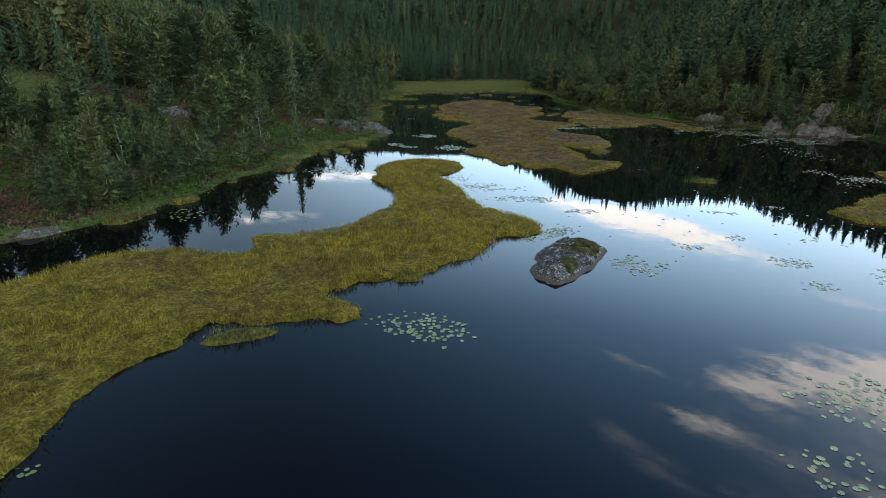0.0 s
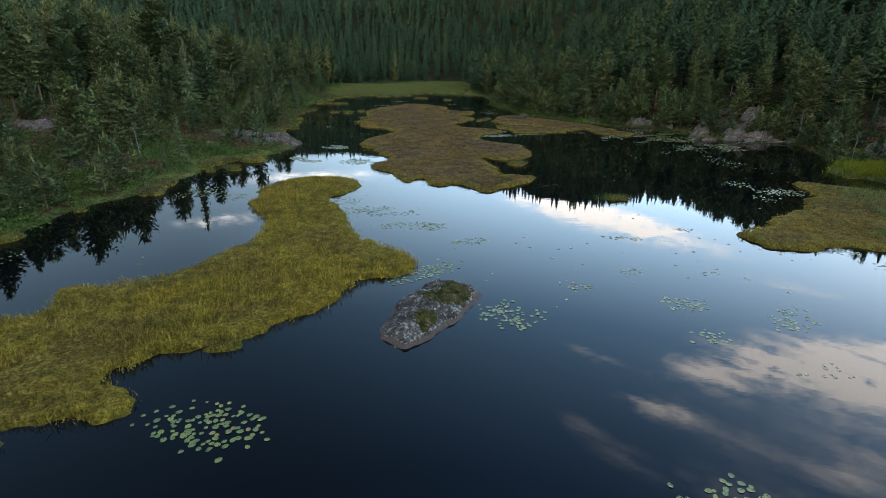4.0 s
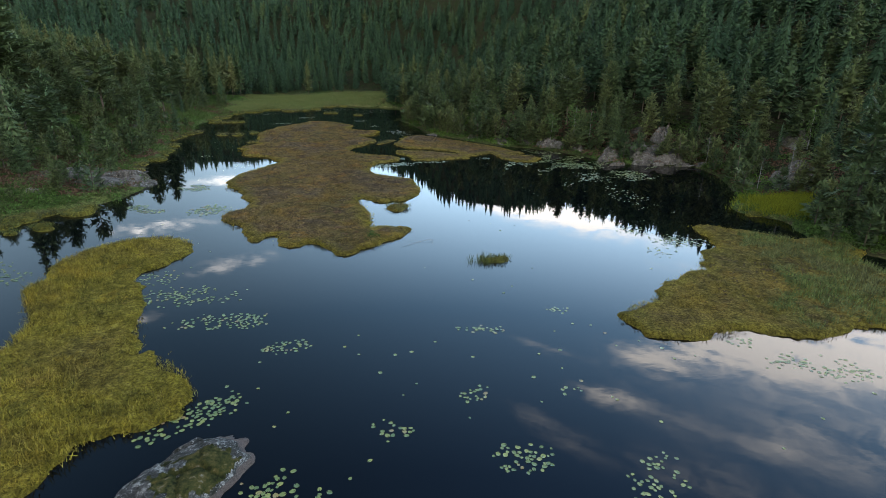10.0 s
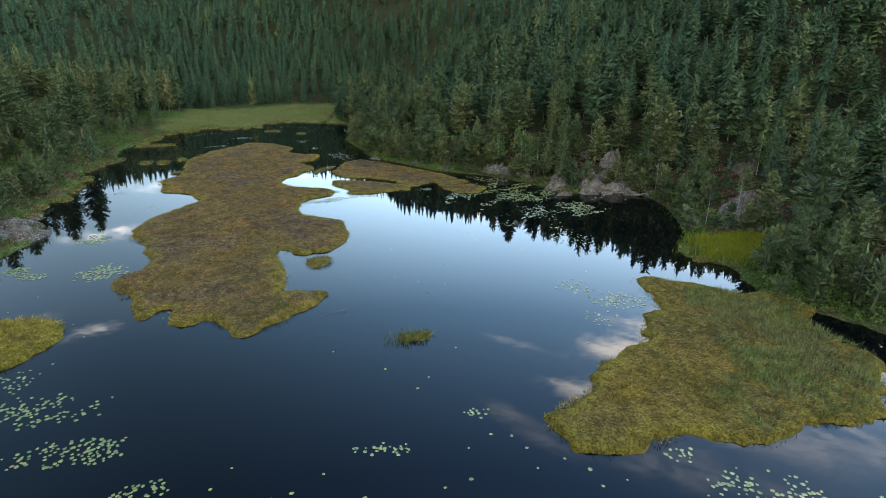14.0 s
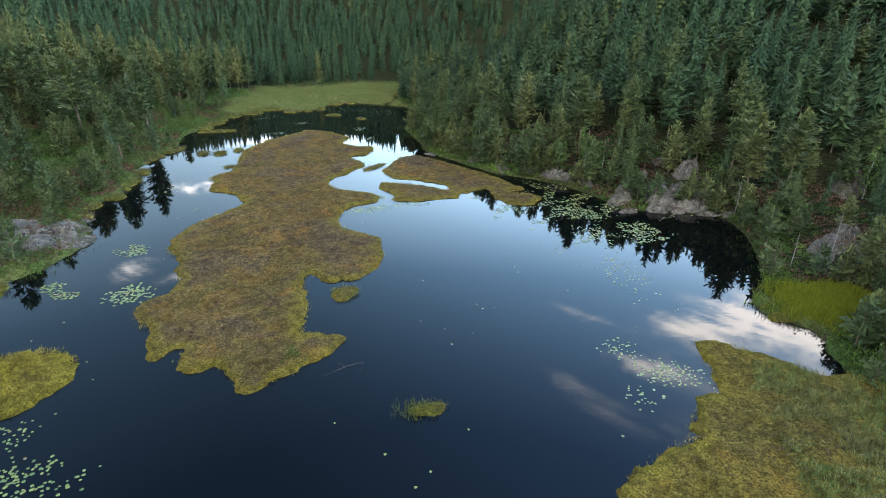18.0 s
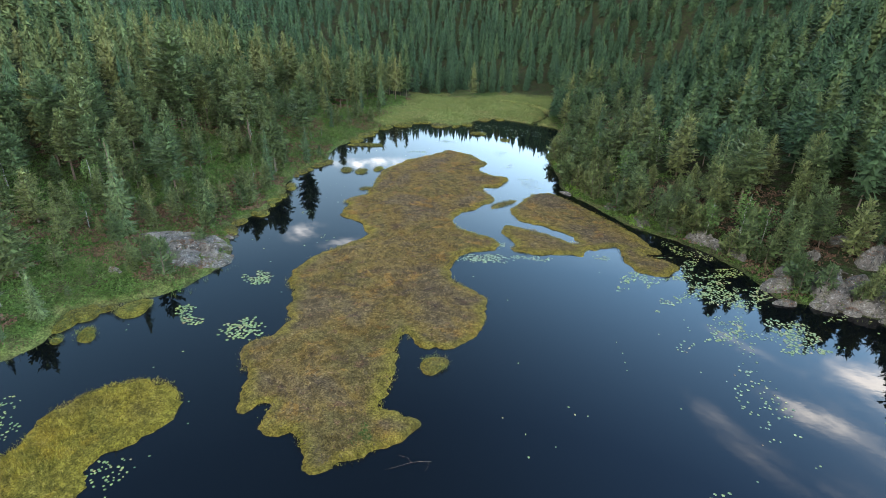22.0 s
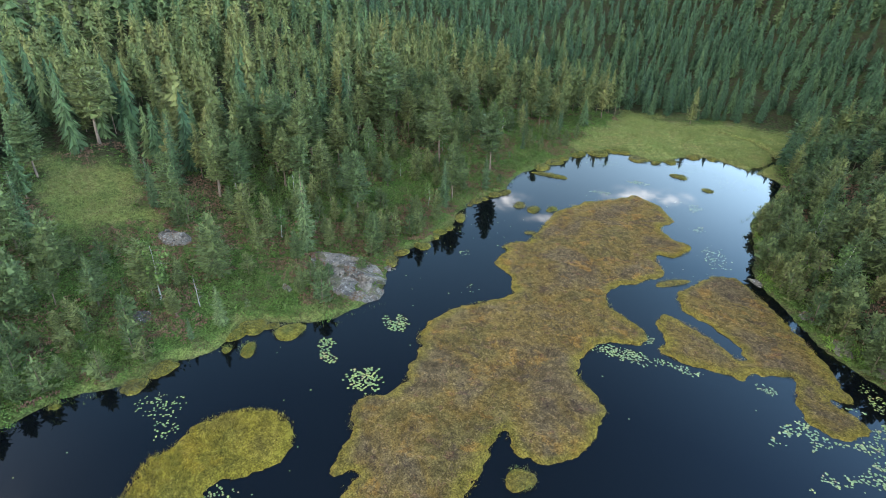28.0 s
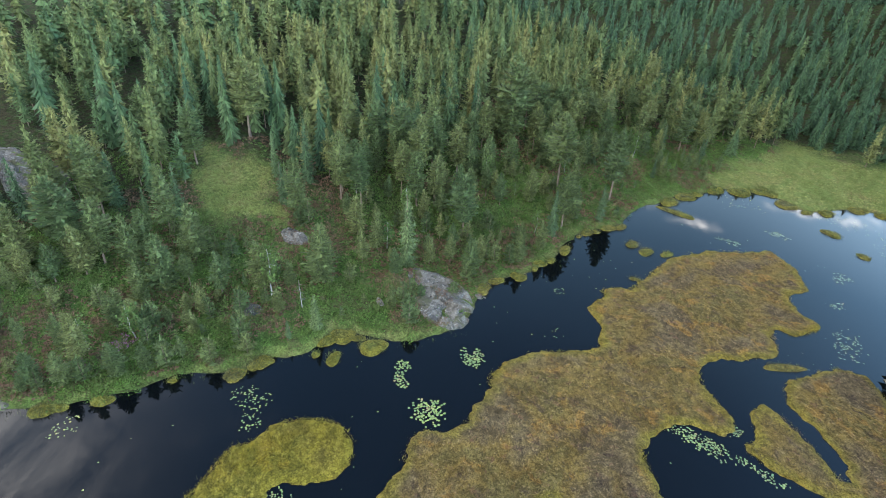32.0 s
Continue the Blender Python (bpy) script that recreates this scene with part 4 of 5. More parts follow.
def skirts(height, low, radius, rng, step, points, taper, drop, spine=None, fill=1.0):
    """Tiers of drooping boughs grown together: ragged star-shaped skirts round the stem, one above the other."""
    out = []
    z = low * height
    while z < height * 0.96:
        f = (z - low * height) / (height * (1 - low))
        r = fill * (radius * (1 - f) ** taper * (0.72 + 0.28 * min(1, f * 3.5)) + 0.10) * rng.uniform(0.86, 1.12)
        ox, oy = (np.interp(z, spine[0], spine[1]), np.interp(z, spine[0], spine[2])) if spine else (0, 0)
        n = max(6, round(points * (1 - 0.4 * f)))
        a = rng.uniform(0, 2 * np.pi) + 2 * np.pi * (np.arange(n) + rng.uniform(-0.3, 0.3, n)) / n
        rr = r * np.where(np.arange(n) % 2, 0.60, 1.08) * rng.uniform(0.75, 1.25, n)
        zz = z - drop * rr + rng.normal(0, 0.24, n) * step
        rim = np.stack([ox + rr * np.cos(a), oy + rr * np.sin(a), zz], 1)
        peak = np.array([ox, oy, z + step * 0.75]) + rng.normal(0, 0.06, (n, 3)) * r
        out.append(np.stack([peak, rim, np.roll(rim, -1, 0)], 1).reshape(-1, 3))
        z += step * rng.uniform(0.85, 1.15) * (1.12 - 0.40 * f)
    return np.concatenate(out)


def pine_crown(height, low, radius, rng, near, spine=None, taper=0.72):
    """A pine: boughs level below and rising towards a blunt point. near: 0 close by, 3 far off."""
    step, per, nodes, split, tufts_ = ((0.46, 6, 3, 3, 3), (0.56, 6, 4, 1, 1), (0.70, 5, 4, 1, 1), (1.1, 4, 2, 1, 0))[near]
    core = skirts(height, low + 0.02, radius, rng, (0.60, 0.62, 0.70, 0.95)[near], (12, 14, 14, 12)[near], taper, 0.34, spine, (0.50, 0.60, 0.70, 0.92)[near])
    return np.concatenate([core, crown(height, low, radius, rng, step, per, nodes, taper, (0.02, 0.62), (0.38, 0.30, 0.30, 0.52)[near], 0.10, 0.30, spine, split, tufts_, 0.34 + 0.05 * near)])


def spruce_crown(height, radius, rng, near, spine=None):
    """A spruce: a narrow spire of drooping boughs."""
    core = skirts(height, 0.05, radius, rng, (0.50, 0.42, 0.50, 0.74)[near], (14, 22, 18, 13)[near], 0.92, 0.62, spine, (0.62, 0.98, 1.0, 1.0)[near])
    if near:
        return np.concatenate([core, shoots(np.array([0, 0, height * 0.93]) + rng.normal(0, 0.05, (3, 3)), height * 0.08, 0.06, rng, 0.1)])
    return np.concatenate([core, crown(height, 0.06, radius, rng, 0.40, 7, 3, 0.92, (-0.42, 0.25), 0.42, 0.08, 0.35, spine, 2, 1, 0.25)])


def leaf_sprays(height, radius, rng, many=420, leaf=0.26):
    c = rng.normal(size=(many, 3))
    c = c / np.linalg.norm(c, axis=1)[:, None] * rng.uniform(0.25, 1, (many, 1)) ** 0.5
    lump = 1 + 0.35 * np.sin(3 * np.arctan2(c[:, 1], c[:, 0]) + 5 * c[:, 2])[:, None]
    p = c * lump * np.array([radius, radius, height * 0.40]) + np.array([0, 0, height * 0.60])
    return kites(p, rng.normal(size=(many, 3)), leaf, leaf * 0.8, rng, 1.0)


def quads(v):
    return np.arange(len(v)).reshape(-1, 4)


def tris(v):
    return np.arange(len(v)).reshape(-1, 3)


def tree_kind(name, label, category, trunk, crown_v, mat, group):
    top = new(name)
    top.empty_display_size = 0.5
    tagged(top, label, category, group)
    part("trunk", trunk, top)
    if crown_v is not None:
        part("crown", mesh_of("crown", crown_v, (quads if mat is M_BIRCH else tris)(crown_v), [mat]), top)
    return top


rng = np.random.default_rng(5)
KINDS = {"sapling": [], "pine": [], "tall_pine": [], "spruce": [], "birch": [], "snag": []}
for k in range(3):  # knee-high to twice a man's height
    me, spine = trunk_mesh("trunk", 2.5, 0.035, M_BARK, rng, 5, 4, 0.1)
    KINDS["sapling"].append(tree_kind("pine_sapling", "small bushy pine sapling among heather and grass", "tree", me,
                                      crown(2.5, 0.10, 0.78, rng, 0.24, 5, 3, 0.75, (0.15, 0.8), 0.46, 0.15, 0.08, spine, 1, 2, 0.24), M_PINE, "saplings on the bank"))
for k in range(5):  # bushy young pines, unit height 8
    me, spine = trunk_mesh("trunk", 8.0, 0.10, M_BARK, rng, 6, 6, 0.3, 3)
    KINDS["pine"].append(tree_kind("pine_tree", "young Scots pine with olive-green needles on the bank", "tree", me,
                                   pine_crown(8.0, 0.10 + 0.05 * (k % 3), 1.75 + 0.25 * (k % 2), rng, 0, spine), M_PINE, "pines round the tarn"))
for k in range(4):  # taller pines with a bare stem, unit height 11
    me, spine = trunk_mesh("trunk", 11.0, 0.15, M_BARK, rng, 7, 7, 0.5, 7)
    KINDS["tall_pine"].append(tree_kind("pine_tree", "tall Scots pine with a bare reddish stem and airy crown", "tree", me,
                                        pine_crown(11.0, 0.26 + 0.06 * (k % 3), 2.1 + 0.25 * (k % 2), rng, 0, spine, 0.60), M_PINE, "pines round the tarn"))
for k in range(3):
    me, _ = trunk_mesh("trunk", 9.0, 0.11, M_BARK, rng, 6, 5, 0.1)
    KINDS["spruce"].append(tree_kind("spruce_tree", "narrow dark green Norway spruce", "tree", me, spruce_crown(9.0, 1.30 + 0.2 * (k % 2), rng, 0), M_SPRUCE, "spruces round the tarn"))
for k in range(2):
    me, _ = trunk_mesh("trunk", 5.0, 0.06, M_BIRCH_BARK, rng, 6, 6, 0.5, 4)
    KINDS["birch"].append(tree_kind("birch_tree", "small pale-stemmed birch with light green leaves", "tree", me, leaf_sprays(5.0, 1.0, rng), M_BIRCH, "birches on the bank"))
for k in range(2):
    me, _ = trunk_mesh("trunk", 6.5, 0.09, M_DEAD, rng, 6, 6, 0.4, 26)
    KINDS["snag"].append(tree_kind("dead_tree", "bare grey dead tree with short broken boughs", "tree", me, None, None, "dead trees"))
HEIGHT = {"sapling": 2.5, "pine": 8.0, "tall_pine": 11.0, "spruce": 9.0, "birch": 5.0, "snag": 6.5}
USED = {k: 0 for k in KINDS}


def plant(kind, x, y, height, lean=0.0, toward=0.0, rng=rng):
    """Sets one tree; the first of each kind is the model itself."""
    options = KINDS[kind]
    i = USED[kind]
    USED[kind] += 1
    size = height / HEIGHT[kind]
    m = pose(x, y, float(land(np.array([x]), np.array([y]))[0]) - 0.1, 0, lean, toward) @ pose(0, 0, 0, 0, 0, rng.uniform(0, 360))
    model = options[i % len(options)]
    wide = size * rng.uniform(0.9, 1.15)
    if i < len(options):
        model.matrix_basis = m @ Matrix.Diagonal((wide, wide, size, 1))
        return model
    ob = copy_thing(model, m)
    ob.scale = (wide, wide, size)
    return ob


PLACED = [  # the trees that stand out: kind, place, height
    ("tall_pine", -39.5, 74.3, 9.9), ("tall_pine", -24.8, 95.1, 10.9), ("tall_pine", -45.2, 44.6, 12.6), ("pine", -35.2, 53.0, 8.7), ("tall_pine", -27.2, 63.1, 8.5),
    ("birch", -26.6, 63.9, 7.6), ("pine", -25.7, 71.1, 9.0), ("tall_pine", -43.1, 47.4, 10.2), ("pine", -30.9, 58.7, 6.7), ("pine", -32.3, 80.5, 6.8), ("tall_pine", -20.5, 128.3, 13.6),
    ("tall_pine", -28.8, 122.8, 14.5), ("spruce", -22.8, 83.1, 12.0), ("tall_pine", -42.4, 123.3, 19.0), ("pine", -29.2, 51.4, 2.8), ("pine", -25.5, 53.4, 3.6), ("spruce", -18.1, 65.9, 5.6),
    ("tall_pine", -26.5, 162.6, 11.9), ("pine", -41.8, 57.6, 3.7), ("pine", -23.3, 92.1, 4.6), ("pine", -16.2, 89.7, 6.6), ("pine", -17.6, 92.8, 5.4), ("tall_pine", -63.9, 76.8, 14.1), ("tall_pine", -68.5, 60.5, 10.7),
    ("tall_pine", -60.1, 65.7, 10.7), ("pine", -25.0, 81.5, 2.4), ("pine", -28.5, 72.6, 6.5), ("pine", -42.9, 41.7, 5.9), ("pine", -33.7, 46.7, 4.3), ("pine", -26.8, 36.0, 2.8), ("tall_pine", -42.2, 52.8, 7.6),
    ("pine", -23.9, 121.4, 8.5), ("tall_pine", -39.8, 97.3, 13.0), ("tall_pine", -38.1, 84.5, 9.9), ("tall_pine", -48.6, 94.5, 11.7), ("birch", -35.2, 109.9, 5.8),
    ("tall_pine", 64.6, 58.8, 12.4), ("pine", 55.5, 93.9, 6.5), ("pine", 61.4, 88.6, 5.0), ("tall_pine", 52.7, 107.7, 11.0), ("pine", 71.8, 75.7, 4.2), ("tall_pine", 73.1, 86.9, 10.2), ("tall_pine", 68.3, 88.0, 11.4),
    ("snag", 62.8, 70.5, 4.0), ("snag", 66.8, 70.5, 5.0), ("snag", -22.5, 66.2, 4.5), ("snag", 65.5, 84.5, 4.6),
    ("pine", -23.4, 44.4, 5.2), ("pine", -22.8, 47.4, 4.2), ("pine", -25.3, 39.4, 4.8), ("tall_pine", -27.0, 41.8, 7.6), ("pine", -22.4, 51.0, 3.4), ("pine", -27.6, 36.8, 4.4),
    ("tall_pine", -18.2, 112.6, 10.2), ("spruce", -17.9, 109.4, 8.4), ("pine", -18.6, 116.0, 7.4), ("pine", -15.6, 104.0, 5.4), ("spruce", -16.4, 120.4, 7.0), ("pine", -14.8, 98.4, 5.0),
]
for kind, x, y, h in PLACED:
    plant(kind, x, y, h)
PLACED_AT = np.array([(x, y) for _, x, y, _ in PLACED])

# a jittered grid of stems; density falls in the glade, on the fen and on bare rock
rng = np.random.default_rng(9)
STEP = 3.4
cx, cy = (a.ravel() for a in np.meshgrid(np.arange(-170, 215, STEP), np.arange(-5, 470, STEP)))
cx, cy = cx + rng.uniform(-1.7, 1.7, len(cx)), cy + rng.uniform(-1.7, 1.7, len(cx))
s = shore_reach(cx, cy)
w = wetness(cx, cy, s)
side = np.where(cy > 196, 2, np.where(cx > 15, 1, 0))  # 0 west, 1 east, 2 north
BARE = [(-70, 42.5, 11, 6), (-36.5, 72.5, 5, 4), (-14.5, 82.0, 7.5, 4.5), (60.5, 91.0, 6.0, 5.5), (67.5, 71.0, 6.0, 4.2), (-24, 60, 5, 3.5), (-43, 64.5, 9, 5.5)]
open_ = np.zeros(len(cx))
for bx, by, rx, ry in BARE:
    open_ = np.maximum(open_, 1 - ease(np.hypot((cx - bx) / rx, (cy - by) / ry), 0.8, 1.15))
thin = np.where(side == 1, ease(s, 0.8, 3.0), ease(s, 1.5, 6.0) * (0.78 + 0.22 * ease(s + 6 * rough(cx, cy, 14, 91), 14, 34)))
thin = thin * np.clip(1 - 1.5 * w, 0, 1) * (1 - open_) * (0.75 + 0.6 * rough(cx, cy, 11, 95))
thin = thin * np.where(s > 75, 0.78, 0.95) * ease(cy, -20, 10) * np.where(cy > 320, 0.55, 1.0) * (np.abs(cx - 20) < np.where(cy > 320, 130, 400))
near_placed = np.min(np.hypot(cx[:, None] - PLACED_AT[:, 0], cy[:, None] - PLACED_AT[:, 1]), 1) < 2.2
out_of_sight = (cx > 82 + 1.15 * np.maximum(cy - 55, -20)) | ((cy < 45) & (cx < -75)) | ((cy > 290) & (cx > 70) & (cx < 140)) | (cx < -140) | (cy > 400)
keep = (s > 0.8) & (rng.random(len(cx)) < thin) & ~near_placed & ~out_of_sight
cx, cy, s, side = cx[keep], cy[keep], s[keep], side[keep]
cz = land(cx, cy, s)
spruce_share = np.where(side == 2, 0.92, np.where(side == 1, 0.26, 0.13)) + 0.45 * rough(cx, cy, 30, 99)
is_spruce = rng.random(len(cx)) < spruce_share
tall = np.where(side == 0, 4.5 + 6.5 * ease(s, 6, 34), 6.4 + 3.2 * ease(s, 2, 25)) * (1 + 0.22 * rough(cx, cy, 9, 101)) * rng.uniform(0.72, 1.22, len(cx))
tall = np.where(rng.random(len(cx)) < 0.16, tall * 0.55, tall) * np.where(side == 2, 0.85, 1.0)

# single trees close to the water, the rest as woods
single = (s < np.where(side == 1, 18, 36)) & (cy > 26) & (cy < 165) & (np.abs(cx) < 90)
pines_left, spruces_left = 300 - len(PLACED), 120
woods = []
for i in np.argsort(s):
    if single[i] and is_spruce[i] and spruces_left > 0:
        spruces_left -= 1
        plant("spruce", cx[i], cy[i], tall[i], rng=rng)
    elif single[i] and not is_spruce[i] and rng.random() < 0.10 and tall[i] < 8:
        plant("birch", cx[i], cy[i], min(tall[i], 6.0), rng=rng)
    elif single[i] and not is_spruce[i] and pines_left > 0:
        pines_left -= 1
        plant("tall_pine" if (tall[i] > 9.0 or rng.random() < 0.15) and (side[i] != 1 or rng.random() < 0.12) else "pine", cx[i], cy[i], tall[i], rng.uniform(-2.5, 2.5), rng.uniform(0, 360), rng=rng)
    else:
        woods.append(i)
woods = np.array(woods)
n = 900  # saplings on the banks
sx, sy = rng.uniform(-60, 74, n), rng.uniform(30, 150, n)
ss = shore_reach(sx, sy)
good = (ss > 1.5) & (ss < np.where(sx < 15, 26, 8)) & (wetness(sx, sy, ss) < 0.4) & (rough(sx, sy, 10, 201) > -0.25)
for x, y in list(zip(sx[good], sy[good]))[:188]:
    plant("sapling", x, y, rng.uniform(1.5, 4.2), rng=rng)


def wood_models(kind, rough_, rng):
    """Unit-height trees as plain arrays: sprays and a three-sided stem."""
    out = []
    for k in range(6):
        if kind == "spruce":
            v = spruce_crown(9.0, (1.45, 1.65, 1.75)[rough_] * rng.uniform(0.85, 1.15), rng, rough_ + 1) / 9.0
        else:
            v = pine_crown(10.0, 0.12 + 0.05 * (k % 4), 2.15, rng, rough_ + 1) / 10.0
        a = np.array([0, 2.1, 4.2])
        stem = np.concatenate([np.stack([0.010 * np.cos(a), 0.010 * np.sin(a), 0 * a - 0.03], 1), np.stack([0.004 * np.cos(a), 0.004 * np.sin(a), 0 * a + 0.9], 1)])
        out.append((v, stem))
    return out


STEM_FACES = np.array([(0, 1, 4), (0, 4, 3), (1, 2, 5), (1, 5, 4), (2, 0, 3), (2, 3, 5)])


def wood(name, label, index, rough_, seed):
    rng = np.random.default_rng(seed)
    models = {True: wood_models("spruce", rough_, rng), False: wood_models("pine", rough_, rng)}
    vs, fs, kinds, mats, base = [], [], [], [], 0
    for spruce in (True, False):
        for k in range(6):
            pick = index[(is_spruce[index] == spruce) & ((index * 7 + 3) % 6 == k)]
            if not len(pick):
                continue
            crown, stem = models[spruce][k]
            both = np.concatenate([crown, stem])
            a, h = rng.uniform(0, 2 * np.pi, len(pick)), tall[pick]
            wide = h * rng.uniform(0.85, 1.2, len(pick)) * np.clip(9.0 / h, 0.85, 1.25) * np.where(side[pick] == 1, 1.2, 1.0)
            c, s_ = np.cos(a), np.sin(a)
            px = cx[pick][:, None] + (c[:, None] * both[:, 0] - s_[:, None] * both[:, 1]) * wide[:, None]
            py = cy[pick][:, None] + (s_[:, None] * both[:, 0] + c[:, None] * both[:, 1]) * wide[:, None]
            pz = cz[pick][:, None] + both[:, 2] * h[:, None]
            vs.append(np.stack([px, py, pz], 2).reshape(-1, 3))
            f = np.concatenate([tris(crown), STEM_FACES + len(crown)])
            fs.append((f[None] + (base + np.arange(len(pick)) * len(both))[:, None, None]).reshape(-1, 3))
            mats.append(np.tile(np.r_[np.zeros(len(crown) // 3, np.int32), np.ones(6, np.int32)], len(pick)))
            tint = np.clip((0.10 if spruce else 0.45) + np.where(side[pick] == 0, 0.18, -0.12) + rng.normal(0, 0.16, len(pick)) + 0.24 * rough(cx[pick], cy[pick], 16, 7), 0, 1)
            kinds.append(np.repeat(tint, len(both)))
            base += len(pick) * len(both)
    me = mesh_of(name, np.concatenate(vs), np.concatenate(fs), [M_FAR, M_BARK])
    me.polygons.foreach_set("material_index", np.concatenate(mats).astype(np.int32))
    point_values(me, "kind_of_tree", np.concatenate(kinds))
    return tagged(new(name, me), label, "forest", kind="stuff")


reach_ = np.digitize(s[woods], (42, 85))
for k, (where, label) in enumerate(((0, "mixed pine and spruce wood on the gentle slope"), (1, "pine wood climbing the rocky hillside"), (2, "dark spruce wood behind the fen meadow"))):
    mine = side[woods] == where
    for level, tail in enumerate(("", ", higher up", ", far up")):
        if (mine & (reach_ == level)).any():
            wood("conifer_wood", label + tail, woods[mine & (reach_ == level)], level, 200 + 10 * level + k)

n = 1500  # bushy young pines right down to the steep eastern shore
sx, sy = rng.uniform(24, 76, n), rng.uniform(44, 150, n)
ss = shore_reach(sx, sy)
good = (ss > 0.6) & (ss < 6) & (wetness(sx, sy, ss) < 0.4) & (np.hypot((sx - 60.5) / 5.0, (sy - 91) / 4.5) > 1) & (np.hypot((sx - 67) / 5.0, (sy - 71) / 4.0) > 1)
for x, y in list(zip(sx[good], sy[good]))[:110]:
    plant("sapling", x, y, rng.uniform(2.2, 4.6), rng=rng)

# ---- undergrowth ----


def bushes(name, x, y, z, size, mat, label, seed, per=12, flat=0.7, leaf=0.34, parent=None):
    rng = np.random.default_rng(seed)
    n = len(x)
    p = rng.normal(size=(n, per, 3))
    p = p / np.linalg.norm(p, axis=2)[:, :, None] * rng.uniform(0.4, 1, (n, per, 1))
    p[:, :, 2] = np.abs(p[:, :, 2]) * flat
    at = np.stack([x, y, z], 1)[:, None] + p * size[:, None, None]
    v = kites(at.reshape(-1, 3), rng.normal(size=(n * per, 3)) + np.array([0, 0, 0.5]), leaf, leaf * 0.75, rng, 0.8).reshape(-1, 4, 3)[:, :3].reshape(-1, 3)
    ob = new(name, mesh_of(name, v, tris(v), [mat]))
    if parent is not None:
        ob.parent = parent
        return tagged(ob, label, kind="stuff")
    return tagged(ob, label, "undergrowth", kind="stuff")


rng = np.random.default_rng(41)
n = 72000
x, y = rng.uniform(-80, 78, n), rng.uniform(24, 190, n)
s = shore_reach(x, y)
rock = np.zeros(n)
for bx, by, rx, ry in BARE[:1] + [(-14.5, 83.0, 5.0, 3.0)] + BARE[3:5]:
    rock = np.maximum(rock, 1 - ease(np.hypot((x - bx) / rx, (y - by) / ry), 0.5, 0.9))
keep = (s > 0.5) & (s < np.where(x < 15, 48, 16)) & (wetness(x, y, s) + rock < rng.uniform(0.1, 0.6, n))
x, y, s = x[keep], y[keep], s[keep]
z = land(x, y, s)
brown = np.zeros(len(x))
for bx, by, r_ in ((-36, 71, 6), (-24, 60, 5), (-20, 89, 5), (-31, 53, 5), (-22, 126, 5), (66, 70, 5), (59, 92, 5), (-27, 86, 4), (-13, 77.2, 4), (-20, 79, 4)):
    brown = np.maximum(brown, np.exp(-((x - bx) ** 2 + (y - by) ** 2) / r_ ** 2))
heath = rough(x, y, 9, 131) + 0.4 * rough(x, y, 3, 133) + 0.8 * brown > 0.08
size = rng.uniform(0.25, 0.9, len(x)) * (1 + 0.5 * rough(x, y, 5, 135))
lush = ~heath & (rough(x, y, 7, 137) + 0.4 * rough(x, y, 2, 138) > 0.12)
green = ~heath & ~lush
bushes("bilberry_scrub", x[green], y[green], z[green], size[green], M_SHRUB, "low green bilberry and fern scrub", 42, 12, 0.7, 0.28)
bushes("fern_scrub", x[lush], y[lush], z[lush], size[lush] * 0.9, M_LUSH, "lush bright green ferns and tall herbs", 48, 14, 0.9, 0.26)
bushes("heather_scrub", x[heath], y[heath], z[heath], size[heath] * 0.8, M_HEATHER, "low brown heather scrub", 43)

n = 9000  # rounded willow and juniper bushes between the trees
bx_, by_ = rng.uniform(-62, 20, n), rng.uniform(28, 165, n)
bs_ = shore_reach(bx_, by_)
ok = (bs_ > 0.8) & (bs_ < 34) & (wetness(bx_, by_, bs_) < 0.35) & (rough(bx_, by_, 6, 231) > -0.1) & (np.hypot((bx_ + 14.5) / 7, (by_ - 82) / 4.2) > 1)
bx_, by_, bs_ = bx_[ok][:2000], by_[ok][:2000], bs_[ok][:2000]
bushes("willow_scrub", bx_, by_, land(bx_, by_, bs_), rng.uniform(0.55, 1.5, len(bx_)), M_WILLOW, "rounded grey-green willow and juniper bushes", 58, 46, 1.0, 0.3)
bushes("leafy_scrub", bx_[::2] + 1.3, by_[::2] - 0.9, land(bx_[::2] + 1.3, by_[::2] - 0.9), rng.uniform(0.5, 1.3, len(bx_[::2])), M_LUSH, "leafy green birch and rowan scrub", 62, 44, 1.1, 0.27)

# tall bright reeds on the eastern reed bank
rx_, ry_ = 60.5 + rng.normal(0, 2.6, 5200), 62.8 + rng.normal(0, 2.3, 5200)
rs_ = shore_reach(rx_, ry_)
ok = (rs_ > -0.6) & (np.hypot((rx_ - 60.5) / 5.2, (ry_ - 62.8) / 4.6) + 0.6 * rough(rx_, ry_, 3.2, 233) < rng.uniform(0.5, 1.0, len(rx_)))
rx_, ry_ = rx_[ok], ry_[ok]
blades("reed_bank", rx_, ry_, np.maximum(land(rx_, ry_), -0.1), np.full(len(rx_), 0.75), 0.035, M_REED_BANK, "dense bright yellow-green reeds on the bank", 59, 4, 0.55, 0.15, "reeds")

# scrub down to the water on the steep shore, bright shrubs and a few pink flowers
n = 9000
x, y = rng.uniform(20, 76, n), rng.uniform(42, 150, n)
s = shore_reach(x, y)
keep = (s > 0.15) & (s < 4.5) & (wetness(x, y, s) < 0.5) & (rough(x, y, 4, 203) > -0.35)
x, y, s = x[keep][:2200], y[keep][:2200], s[keep][:2200]
bright = rough(x, y, 7, 205) > 0.28
z, size = land(x, y, s), rng.uniform(0.3, 0.95, len(x))
